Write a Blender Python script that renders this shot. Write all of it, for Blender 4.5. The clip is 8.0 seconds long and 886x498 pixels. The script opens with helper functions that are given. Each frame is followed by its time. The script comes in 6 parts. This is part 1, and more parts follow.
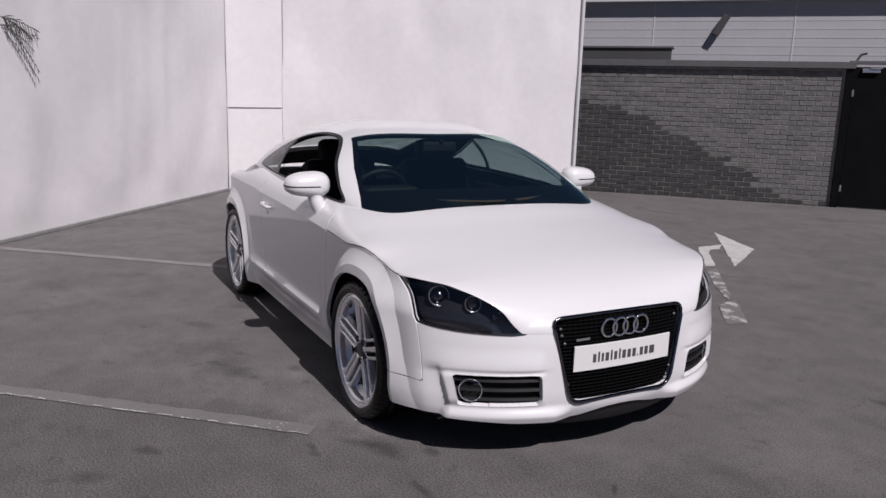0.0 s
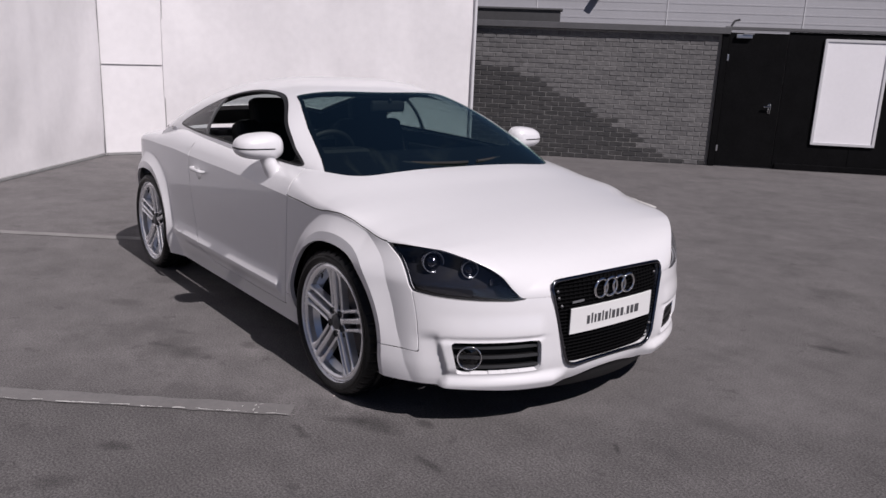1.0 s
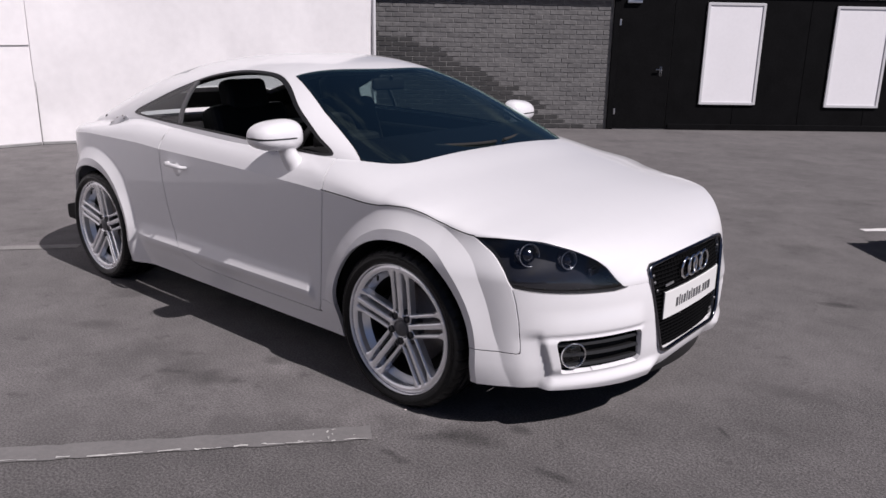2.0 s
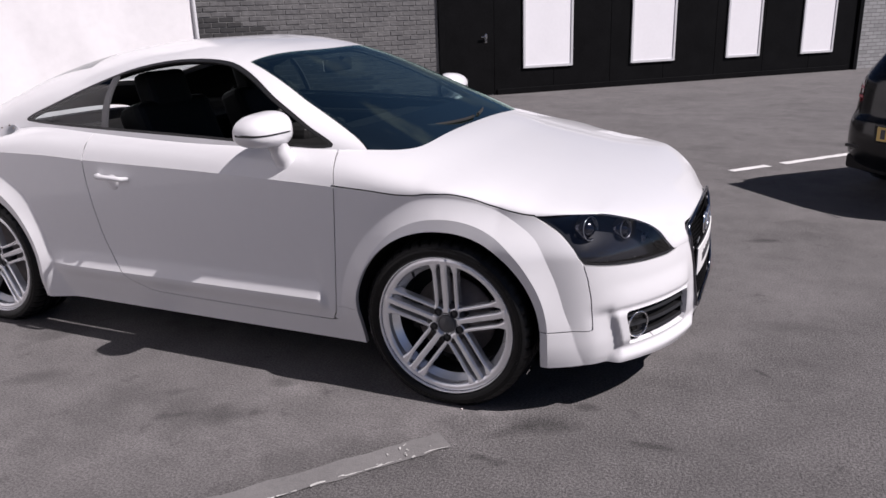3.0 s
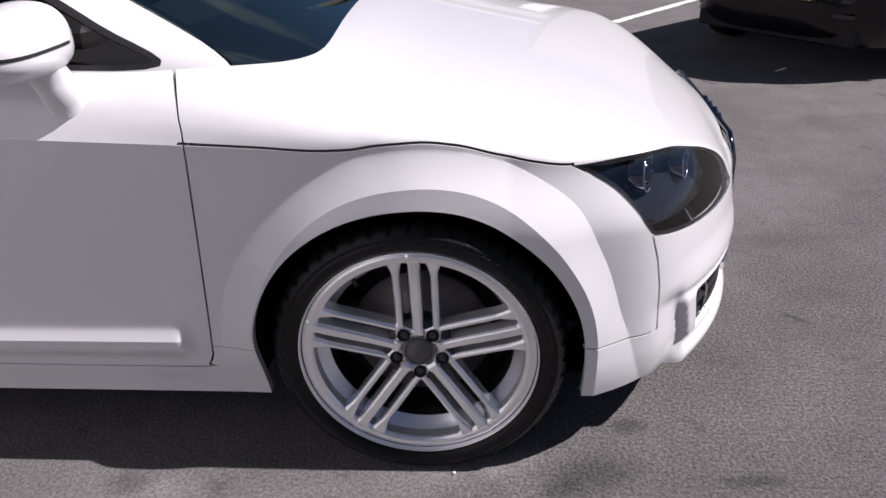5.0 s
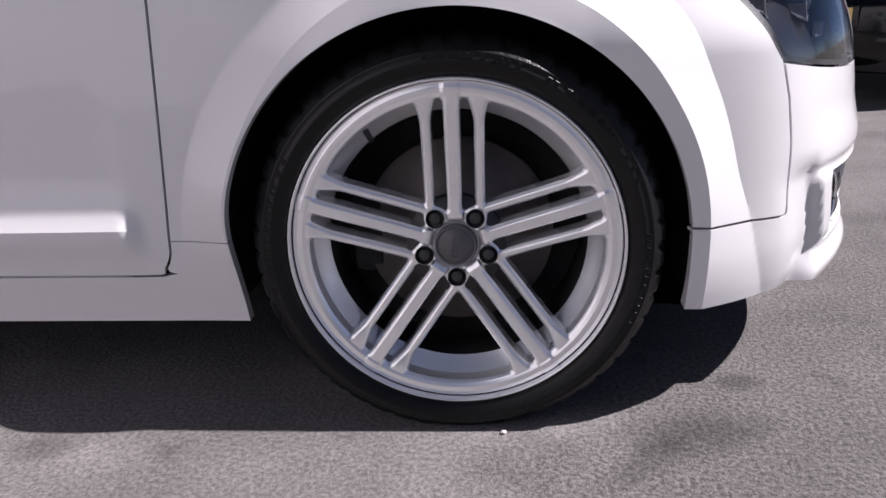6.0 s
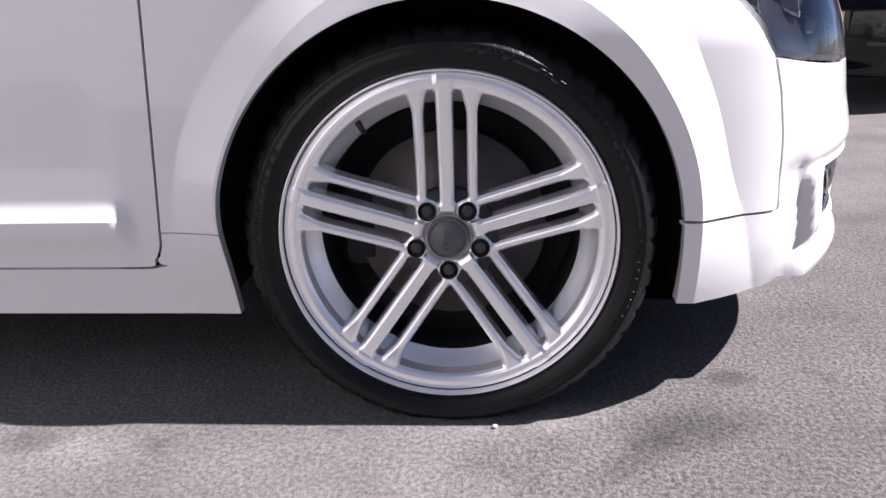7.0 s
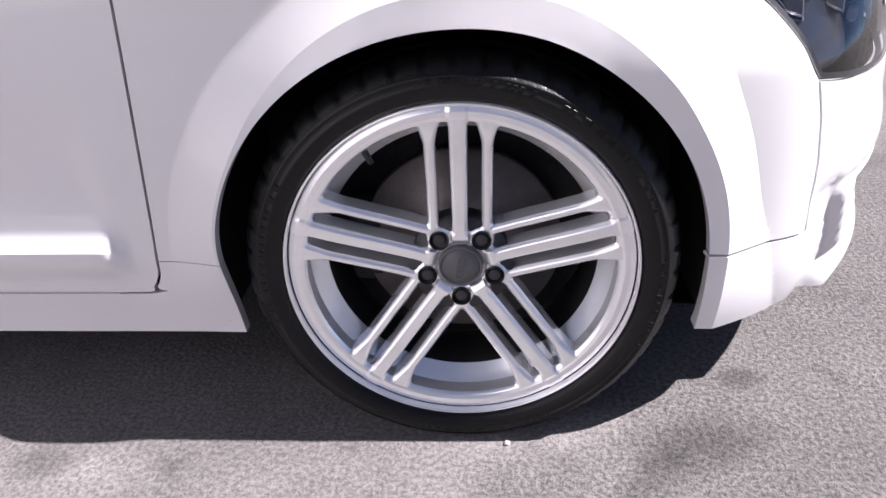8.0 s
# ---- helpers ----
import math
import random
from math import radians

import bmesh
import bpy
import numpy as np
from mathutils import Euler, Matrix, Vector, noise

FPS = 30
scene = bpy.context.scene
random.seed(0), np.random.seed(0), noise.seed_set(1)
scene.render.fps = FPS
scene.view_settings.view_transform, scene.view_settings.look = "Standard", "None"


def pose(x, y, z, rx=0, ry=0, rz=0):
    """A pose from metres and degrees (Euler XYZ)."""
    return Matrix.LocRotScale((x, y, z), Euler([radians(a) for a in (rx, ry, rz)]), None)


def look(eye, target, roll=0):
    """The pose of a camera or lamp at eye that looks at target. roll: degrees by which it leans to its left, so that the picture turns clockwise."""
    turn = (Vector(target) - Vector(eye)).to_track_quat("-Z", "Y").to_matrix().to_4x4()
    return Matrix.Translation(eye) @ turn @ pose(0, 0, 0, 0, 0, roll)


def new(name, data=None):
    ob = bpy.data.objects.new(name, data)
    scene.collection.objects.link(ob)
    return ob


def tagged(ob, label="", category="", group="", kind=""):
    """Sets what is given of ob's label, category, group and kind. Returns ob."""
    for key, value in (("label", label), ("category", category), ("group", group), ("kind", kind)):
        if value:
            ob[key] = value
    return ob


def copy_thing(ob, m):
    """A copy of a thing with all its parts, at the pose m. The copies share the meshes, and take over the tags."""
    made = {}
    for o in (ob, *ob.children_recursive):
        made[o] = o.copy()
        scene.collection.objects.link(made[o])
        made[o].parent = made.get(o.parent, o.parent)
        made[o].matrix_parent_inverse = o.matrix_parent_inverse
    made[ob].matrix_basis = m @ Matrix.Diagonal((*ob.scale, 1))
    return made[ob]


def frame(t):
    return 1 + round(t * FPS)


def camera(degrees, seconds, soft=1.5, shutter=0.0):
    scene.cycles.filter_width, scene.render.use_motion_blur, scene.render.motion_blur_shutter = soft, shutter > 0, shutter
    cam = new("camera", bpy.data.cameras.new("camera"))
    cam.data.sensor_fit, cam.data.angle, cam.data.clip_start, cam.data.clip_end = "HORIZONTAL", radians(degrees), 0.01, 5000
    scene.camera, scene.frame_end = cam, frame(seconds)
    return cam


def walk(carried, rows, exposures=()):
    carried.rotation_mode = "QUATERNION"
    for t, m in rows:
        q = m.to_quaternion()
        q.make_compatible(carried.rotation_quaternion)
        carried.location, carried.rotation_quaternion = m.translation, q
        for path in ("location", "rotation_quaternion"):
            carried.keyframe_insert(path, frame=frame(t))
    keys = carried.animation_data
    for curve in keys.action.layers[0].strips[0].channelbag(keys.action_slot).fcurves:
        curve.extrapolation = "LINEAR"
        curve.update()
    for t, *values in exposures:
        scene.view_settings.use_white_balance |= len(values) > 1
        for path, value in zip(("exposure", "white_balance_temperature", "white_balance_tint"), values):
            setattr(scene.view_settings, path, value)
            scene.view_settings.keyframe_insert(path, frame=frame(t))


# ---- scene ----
cam = camera(61.2, 8.0)
PATH = [
    (0, (3.137, -2.127, 1.480), (1.429, -1.214, 1.093), 1.7),
    (0.5, (3.009, -2.255, 1.432), (1.362, -1.240, 1.038), 3.2),
    (1, (2.741, -2.473, 1.436), (1.245, -1.280, 0.968), 2.4),
    (1.5, (2.338, -2.657, 1.438), (0.954, -1.392, 0.954), -0.1),
    (1.7, (2.173, -2.760, 1.417), (0.887, -1.467, 0.944), 0.4),
    (2.8, (1.241, -3.147, 1.446), (0.352, -1.463, 0.835), -0.9),
    (3, (1.064, -3.21, 1.417), (0.271, -1.476, 0.816), -2.0),
    (3.5, (0.721, -3.244, 1.413), (0.213, -1.423, 0.758), -1.5),
    (4, (0.408, -3.076, 1.424), (0.13, -1.222, 0.728), -2.1),
    (4.2, (0.327, -2.971, 1.402), (0.109, -1.116, 0.686), -2.5),
    (5.3, (0.146, -2.031, 1.175), (-0.002, -0.292, 0.199), -2.1),
    (5.5, (0.119, -1.982, 1.030), (-0.037, -0.241, 0.059), -2.0),
    (6, (0.079, -2.013, 0.697), (-0.087, -0.126, 0.055), -2.2),
    (6.5, (0.084, -2.016, 0.671), (-0.067, -0.120, 0.050), -1.5),
    (7, (0.080, -2.015, 0.680), (-0.067, -0.124, 0.046), -1.7),
    (7.5, (0.083, -1.998, 0.676), (-0.079, -0.110, 0.037), -2.3),
    (8, (0.041, -1.866, 0.895), (-0.078, -0.119, -0.073), -2.0),
]

EXPOSURES = [(t, e, 6270, 18) for t, e in ((0.0, -0.16), (1.7, 0.05), (3.0, 0.34), (4.2, 0.54), (5.5, 0.58), (6.0, 0.98), (6.5, 1.30), (7.0, 1.46), (8.0, 1.68))]
walk(cam, [(t, look(eye, target, roll)) for t, eye, target, roll in PATH], EXPOSURES)

# ---- world and sun ----
SUN = Vector((0.88, 0.020, 1.0)).normalized()
world = bpy.data.worlds.new("sky")
scene.world = world
world.use_nodes = True
sky = world.node_tree.nodes.new("ShaderNodeTexSky")
sky.sky_type, sky.sun_disc = "NISHITA", False
sky.air_density, sky.dust_density = 0.30, 0.1
sky.sun_elevation = math.asin(SUN.z)
sky.sun_rotation = math.atan2(SUN.x, SUN.y)
wn, wl = world.node_tree.nodes, world.node_tree.links
# scattered white clouds over the whole sky
sky_co, sky_noise, sky_range, sky_mix = (wn.new("ShaderNode" + k) for k in ("TexCoord", "TexNoise", "MapRange", "Mix"))
sky_noise.inputs["Scale"].default_value, sky_noise.inputs["Detail"].default_value, sky_noise.inputs["Roughness"].default_value = 2.6, 8.0, 0.58
sky_range.inputs[1].default_value, sky_range.inputs[2].default_value = 0.54, 0.68
sky_mix.data_type = "RGBA"
sky_mix.inputs[7].default_value = (2.4, 2.4, 2.5, 1)
wl.new(sky_co.outputs["Generated"], sky_noise.inputs["Vector"])
wl.new(sky_noise.outputs["Fac"], sky_range.inputs[0])
wl.new(sky_range.outputs[0], sky_mix.inputs[0])
wl.new(sky.outputs[0], sky_mix.inputs[6])
wl.new(sky_mix.outputs[2], wn["Background"].inputs[0])
world.node_tree.nodes["Background"].inputs[1].default_value = 0.05
sun = new("sun", bpy.data.lights.new("sun", "SUN"))
sun.data.energy, sun.data.angle, sun.data.color = 5.0, radians(0.53), (1.0, 0.95, 0.89)
sun.matrix_world = look(SUN * 30, (0, 0, 0))

# ---- materials ----
def material(name, color=(0.5, 0.5, 0.5), rough=0.5, metal=0.0, coat=0.0, vary=0.0, scale=8.0, bump=0.0, bump_scale=200.0, spec=0.5):
    """A principled material with a slow and a fine variation of tone, and a fine relief."""
    m = bpy.data.materials.new(name)
    m.use_nodes = True
    n, l = m.node_tree.nodes, m.node_tree.links
    b = n["Principled BSDF"]
    b.inputs["Base Color"].default_value = (*color, 1)
    b.inputs["Roughness"].default_value, b.inputs["Metallic"].default_value = rough, metal
    b.inputs["Coat Weight"].default_value, b.inputs["Coat Roughness"].default_value = coat, 0.03
    b.inputs["Specular IOR Level"].default_value = spec
    co = n.new("ShaderNodeTexCoord")
    if vary:
        parts_ = []
        for s in (scale, scale * 9):
            t = n.new("ShaderNodeTexNoise")
            t.inputs["Scale"].default_value, t.inputs["Detail"].default_value = s, 4
            l.new(co.outputs["Object"], t.inputs["Vector"])
            parts_.append(t)
        add = n.new("ShaderNodeMath")
        l.new(parts_[0].outputs["Fac"], add.inputs[0])
        l.new(parts_[1].outputs["Fac"], add.inputs[1])
        mp = n.new("ShaderNodeMapRange")
        mp.inputs[1].default_value, mp.inputs[2].default_value = 0.6, 1.4
        mp.inputs[3].default_value, mp.inputs[4].default_value = 1 - vary, 1 + vary
        l.new(add.outputs[0], mp.inputs[0])
        mix = n.new("ShaderNodeVectorMath")
        mix.operation = "SCALE"
        mix.inputs[0].default_value = color
        l.new(mp.outputs[0], mix.inputs["Scale"])
        l.new(mix.outputs[0], b.inputs["Base Color"])
    if bump:
        t = n.new("ShaderNodeTexNoise")
        t.inputs["Scale"].default_value, t.inputs["Detail"].default_value = bump_scale, 3
        l.new(co.outputs["Object"], t.inputs["Vector"])
        bp = n.new("ShaderNodeBump")
        bp.inputs["Strength"].default_value, bp.inputs["Distance"].default_value = bump, 0.01
        l.new(t.outputs["Fac"], bp.inputs["Height"])
        l.new(bp.outputs[0], b.inputs["Normal"])
    return m


def glass(name, tint, rough=0.0, gloss=0.08, coating=(0.8, 0.8, 0.8)):
    """A thin pane: tinted see-through with a Fresnel gloss."""
    m = bpy.data.materials.new(name)
    m.use_nodes = True
    n, l = m.node_tree.nodes, m.node_tree.links
    n.remove(n["Principled BSDF"])
    tr, gl, lw, pw, fr, mx = (n.new("ShaderNode" + k) for k in ("BsdfTransparent", "BsdfGlossy", "LayerWeight", "Math", "MapRange", "MixShader"))
    tr.inputs[0].default_value = (*tint, 1)
    gl.inputs["Roughness"].default_value = rough
    gl.inputs["Color"].default_value = (*coating, 1)
    lw.inputs["Blend"].default_value = 0.5
    pw.operation = "POWER"
    pw.inputs[1].default_value = 5.0
    l.new(lw.outputs["Facing"], pw.inputs[0])
    l.new(pw.outputs[0], fr.inputs[0])
    fr.inputs[3].default_value, fr.inputs[4].default_value = gloss, 1.0
    l.new(fr.outputs[0], mx.inputs[0])
    l.new(tr.outputs[0], mx.inputs[1])
    l.new(gl.outputs[0], mx.inputs[2])
    l.new(mx.outputs[0], n["Material Output"].inputs[0])
    return m


PAINT = material("white_car_paint", (0.665, 0.66, 0.68), 0.3, coat=0.8, vary=0.012, scale=3)
BLACK_PAINT = material("black_car_paint", (0.004, 0.004, 0.0045), 0.2, coat=0.3, vary=0.1, spec=0.25)
TRIM = material("black_plastic", (0.012, 0.012, 0.013), 0.45, vary=0.15, scale=20, bump=0.05, bump_scale=900)
GLOSS_BLACK = material("gloss_black", (0.006, 0.006, 0.007), 0.12, coat=0.5, vary=0.1)
CAVITY = material("underbody_black", (0.030, 0.029, 0.029), 0.9, vary=0.3, scale=12, spec=0.08)
RUBBER = material("tyre_rubber", (0.0055, 0.0055, 0.006), 0.34, vary=0.35, scale=14, bump=0.12, bump_scale=300, spec=0.26)
ALLOY = material("silver_alloy", (0.96, 0.965, 0.985), 0.25, metal=0.70, coat=0.4, vary=0.04, scale=25)
SATIN_DARK = material("dark_satin", (0.10, 0.10, 0.105), 0.35, metal=0.5, vary=0.1)
DARK_CHROME = material("smoked_chrome", (0.16, 0.16, 0.18), 0.12, metal=1.0, vary=0.05)
DISC = material("brake_steel", (0.20, 0.18, 0.175), 0.45, metal=0.6, vary=0.2, scale=40)
CHROME = material("chrome", (0.80, 0.80, 0.81), 0.08, metal=1.0, vary=0.02)
SATIN = material("satin_aluminium", (0.62, 0.62, 0.64), 0.3, metal=0.9, vary=0.03)
CAP = material("grey_hub_cap", (0.10, 0.10, 0.105), 0.45, vary=0.1, scale=50, bump=0.05)
NUT = material("dark_nut_cap", (0.030, 0.030, 0.032), 0.45, vary=0.2, scale=60)
BARREL_SHADE = material("barrel_shade_black", (0.012, 0.0115, 0.0115), 0.6, vary=0.3, scale=30)
LEATHER = material("black_leather", (0.007, 0.007, 0.0075), 0.6, vary=0.25, scale=30, bump=0.1, bump_scale=400, spec=0.3)
WINDSCREEN = glass("windscreen_glass", (0.50, 0.66, 0.64), gloss=0.40, coating=(0.72, 0.95, 0.86))
SIDE_GLASS = glass("side_glass", (0.55, 0.60, 0.60))
LENS = glass("lamp_lens", (0.72, 0.74, 0.78))
LAMP_DARK = material("lamp_housing", (0.016, 0.016, 0.020), 0.3, vary=0.2, scale=40)
PLATE_WHITE = material("plate_white", (0.66, 0.66, 0.66), 0.4, vary=0.03)
PLATE_YELLOW = material("plate_yellow", (0.72, 0.50, 0.16), 0.4, vary=0.04)
INK = material("plate_ink", (0.06, 0.06, 0.065), 0.5, vary=0.1)
RED_LENS = material("red_lens", (0.17, 0.008, 0.016), 0.12, coat=1.0, vary=0.2, scale=30)
def worn(name, paint, under, cover):
    """Line paint rubbed off down to the tarmac in flakes."""
    m = material(name, paint, 0.8, bump=0.3, bump_scale=130)
    n, l = m.node_tree.nodes, m.node_tree.links
    co, ns, mp, mx = (n.new("ShaderNode" + k) for k in ("TexCoord", "TexNoise", "MapRange", "Mix"))
    ns.inputs["Scale"].default_value, ns.inputs["Detail"].default_value, ns.inputs["Roughness"].default_value = 7.0, 9.0, 0.72
    mp.inputs[1].default_value, mp.inputs[2].default_value = cover, cover + 0.06
    mx.data_type = "RGBA"
    mx.inputs[6].default_value, mx.inputs[7].default_value = (*under, 1), (*paint, 1)
    l.new(co.outputs["Object"], ns.inputs["Vector"])
    l.new(ns.outputs["Fac"], mp.inputs[0])
    l.new(mp.outputs[0], mx.inputs[0])
    l.new(mx.outputs[2], n["Principled BSDF"].inputs["Base Color"])
    return m


LINE_WORN = worn("rubbed_line_paint", (0.42, 0.41, 0.40), (0.145, 0.138, 0.14), 0.49)
LINE_WHITE = material("white_line_paint", (0.64, 0.63, 0.63), 0.75, vary=0.15, scale=9, bump=0.3, bump_scale=130)
LINE_GREY = material("worn_line_grey", (0.150, 0.144, 0.144), 0.75, vary=0.16, scale=5, bump=0.25, bump_scale=150)
LINE_FAINT = material("faint_line_grey", (0.19, 0.183, 0.18), 0.8, vary=0.22, scale=6, bump=0.3, bump_scale=150)
LINE_PAINT = material("worn_line_paint", (0.46, 0.45, 0.44), 0.8, vary=0.3, scale=9, bump=0.4, bump_scale=130)
WHITE_BOARD = material("white_sheet", (0.68, 0.665, 0.678), 0.45, vary=0.06, scale=1.0)
BLACK_FENCE = material("black_painted_board", (0.0045, 0.0045, 0.005), 0.55, vary=0.4, scale=3, bump=0.05, bump_scale=60, spec=0.06)
POSTER = material("white_notice_board", (0.80, 0.79, 0.82), 0.5, vary=0.03, scale=2)
FRAME_GREY = material("board_frame", (0.55, 0.55, 0.57), 0.35, vary=0.05)
COPING = material("lead_coping", (0.085, 0.085, 0.09), 0.6, vary=0.2, scale=5, bump=0.1, bump_scale=50)
MORTAR = material("mortar", (0.21, 0.205, 0.20), 0.9, vary=0.2, scale=20, bump=0.2)
CLAD = material("grey_cladding", (0.40, 0.40, 0.425), 0.5, vary=0.05, scale=1.5)
CONCRETE = material("dark_parapet", (0.05, 0.05, 0.053), 0.8, vary=0.2, scale=4, bump=0.1)


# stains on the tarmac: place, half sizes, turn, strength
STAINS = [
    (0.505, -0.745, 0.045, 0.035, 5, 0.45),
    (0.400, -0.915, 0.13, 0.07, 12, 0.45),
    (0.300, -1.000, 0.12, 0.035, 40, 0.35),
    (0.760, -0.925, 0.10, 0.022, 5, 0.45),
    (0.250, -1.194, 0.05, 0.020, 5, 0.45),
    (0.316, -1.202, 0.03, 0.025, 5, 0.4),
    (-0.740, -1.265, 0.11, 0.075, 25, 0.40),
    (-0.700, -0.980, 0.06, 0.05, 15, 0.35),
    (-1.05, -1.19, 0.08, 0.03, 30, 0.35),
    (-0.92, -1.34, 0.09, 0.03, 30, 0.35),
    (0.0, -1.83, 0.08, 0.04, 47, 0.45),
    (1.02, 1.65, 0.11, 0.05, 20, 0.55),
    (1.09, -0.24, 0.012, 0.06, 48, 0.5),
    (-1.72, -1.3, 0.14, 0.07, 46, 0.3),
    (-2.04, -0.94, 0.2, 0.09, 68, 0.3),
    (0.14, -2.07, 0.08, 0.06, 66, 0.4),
    (-0.59, -1.00, 0.09, 0.05, 5, -0.30),
    (0.22, -0.88, 0.16, 0.05, 15, -0.22),
    (-0.25, -1.20, 0.70, 0.26, 30, -0.16),
]


def asphalt():
    """Coarse worn tarmac: pale fines in patches, oil stains, stone grain."""
    m = material("asphalt", (0.1, 0.1, 0.1), 0.88)
    n, l = m.node_tree.nodes, m.node_tree.links
    b = n["Principled BSDF"]
    co = n.new("ShaderNodeTexCoord")

    def tex(scale, detail=4.0, rough=0.55, shift=0.0):
        t = n.new("ShaderNodeTexNoise")
        t.inputs["Scale"].default_value, t.inputs["Detail"].default_value, t.inputs["Roughness"].default_value = scale, detail, rough
        mv = n.new("ShaderNodeVectorMath")
        mv.inputs[1].default_value = (shift, shift * 0.7, 0)
        l.new(co.outputs["Object"], mv.inputs[0])
        l.new(mv.outputs[0], t.inputs["Vector"])
        return t.outputs["Fac"]

    def span(src, a, c, lo, hi):
        r = n.new("ShaderNodeMapRange")
        for i, v in enumerate((a, c, lo, hi), 1):
            r.inputs[i].default_value = v
        l.new(src, r.inputs[0])
        return r.outputs[0]

    def times(a, c):
        x = n.new("ShaderNodeMath")
        x.operation = "MULTIPLY"
        l.new(a, x.inputs[0])
        l.new(c, x.inputs[1])
        return x.outputs[0]

    # the worn bay under the car is smoother than the coarse tarmac ahead of it
    dot = n.new("ShaderNodeVectorMath")
    dot.operation = "DOT_PRODUCT"
    dot.inputs[1].default_value = (-0.7585, 0.6516, 0)
    l.new(co.outputs["Object"], dot.inputs[0])
    edge = n.new("ShaderNodeMath")
    edge.operation = "MULTIPLY_ADD"
    edge.inputs[1].default_value = 0.5
    l.new(tex(6.0, 5, 0.6, 17.0), edge.inputs[0])
    l.new(dot.outputs["Value"], edge.inputs[2])
    smooth = span(edge.outputs[0], -0.60, -0.42, 0.0, 1.0)

    def blend(a, c):
        m_ = n.new("ShaderNodeMix")
        l.new(smooth, m_.inputs[0])
        l.new(a, m_.inputs[2])
        l.new(c, m_.inputs[3])
        return m_.outputs[0]

    stones = tex(115.0, 4, 0.72, 11.0)
    coarse = times(span(stones, 0.38, 0.62, 0.48, 1.50), span(tex(420.0, 2, 0.6, 5.0), 0.3, 0.7, 0.80, 1.20))
    worn_ = times(span(stones, 0.38, 0.62, 0.64, 1.38), span(tex(420.0, 2, 0.6, 5.0), 0.3, 0.7, 0.86, 1.14))
    grain = blend(coarse, worn_)
    tone = times(times(span(tex(0.9, 5), 0.35, 0.65, 0.90, 1.10), span(tex(4.2, 7, 0.68, 7.0), 0.36, 0.66, 0.86, 1.12)), grain)
    stain = times(span(tex(1.6, 7, 0.66, 31.0), 0.54, 0.64, 1.0, 0.80), span(tex(7.0, 6, 0.66, 3.0), 0.60, 0.68, 1.0, 0.72))
    tone = times(tone, times(stain, span(smooth, 0, 1, 0.98, 1.04)))
    wob = n.new("ShaderNodeTexNoise")
    wob.inputs["Scale"].default_value, wob.inputs["Detail"].default_value, wob.inputs["Roughness"].default_value = 13, 7, 0.68
    l.new(co.outputs["Object"], wob.inputs["Vector"])
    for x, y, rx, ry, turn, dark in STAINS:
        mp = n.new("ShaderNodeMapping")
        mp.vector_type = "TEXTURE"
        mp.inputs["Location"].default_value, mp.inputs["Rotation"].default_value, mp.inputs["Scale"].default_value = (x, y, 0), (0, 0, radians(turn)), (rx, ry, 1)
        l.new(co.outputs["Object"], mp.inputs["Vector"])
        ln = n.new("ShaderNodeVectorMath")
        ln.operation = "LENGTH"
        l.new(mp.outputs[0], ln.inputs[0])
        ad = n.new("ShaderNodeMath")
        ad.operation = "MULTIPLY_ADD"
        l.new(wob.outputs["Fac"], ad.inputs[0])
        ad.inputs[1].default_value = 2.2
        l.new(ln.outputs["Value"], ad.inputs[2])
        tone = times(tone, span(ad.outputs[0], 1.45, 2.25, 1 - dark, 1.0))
    mix = n.new("ShaderNodeVectorMath")
    mix.operation = "SCALE"
    mix.inputs[0].default_value = (0.113, 0.106, 0.107)
    l.new(tone, mix.inputs["Scale"])
    l.new(mix.outputs[0], b.inputs["Base Color"])
    bp = n.new("ShaderNodeBump")
    bp.inputs["Strength"].default_value, bp.inputs["Distance"].default_value = 0.75, 0.005
    l.new(blend(span(stones, 0.3, 0.7, 0, 1), span(stones, 0.3, 0.7, 0, 0.45)), bp.inputs["Height"])
    l.new(bp.outputs[0], b.inputs["Normal"])
    return m


ASPHALT = asphalt()


# ---- mesh helpers ----
def mesh_of(name, verts, faces, smooth=True):
    me = bpy.data.meshes.new(name)
    me.from_pydata([tuple(map(float, v)) for v in verts], [], [tuple(map(int, f)) for f in faces])
    me.polygons.foreach_set("use_smooth", [smooth] * len(me.polygons))
    me.update()
    return me


def part(name, shape, mat, parent=None, label=""):
    """Links a bmesh or a mesh as one object under its thing or part."""
    if isinstance(shape, bmesh.types.BMesh):
        me = bpy.data.meshes.new(name)
        shape.to_mesh(me)
        shape.free()
    else:
        me = shape
    if mat and not me.materials:
        me.materials.append(mat)
    ob = new(name, me)
    if parent:
        ob.parent = parent
    return tagged(ob, label)


def thing(name, label, category, m=None, group="", kind=""):
    ob = new(name)
    ob.empty_display_size = 0.1
    if m:
        ob.matrix_world = m
    return tagged(ob, label, category, group, kind)


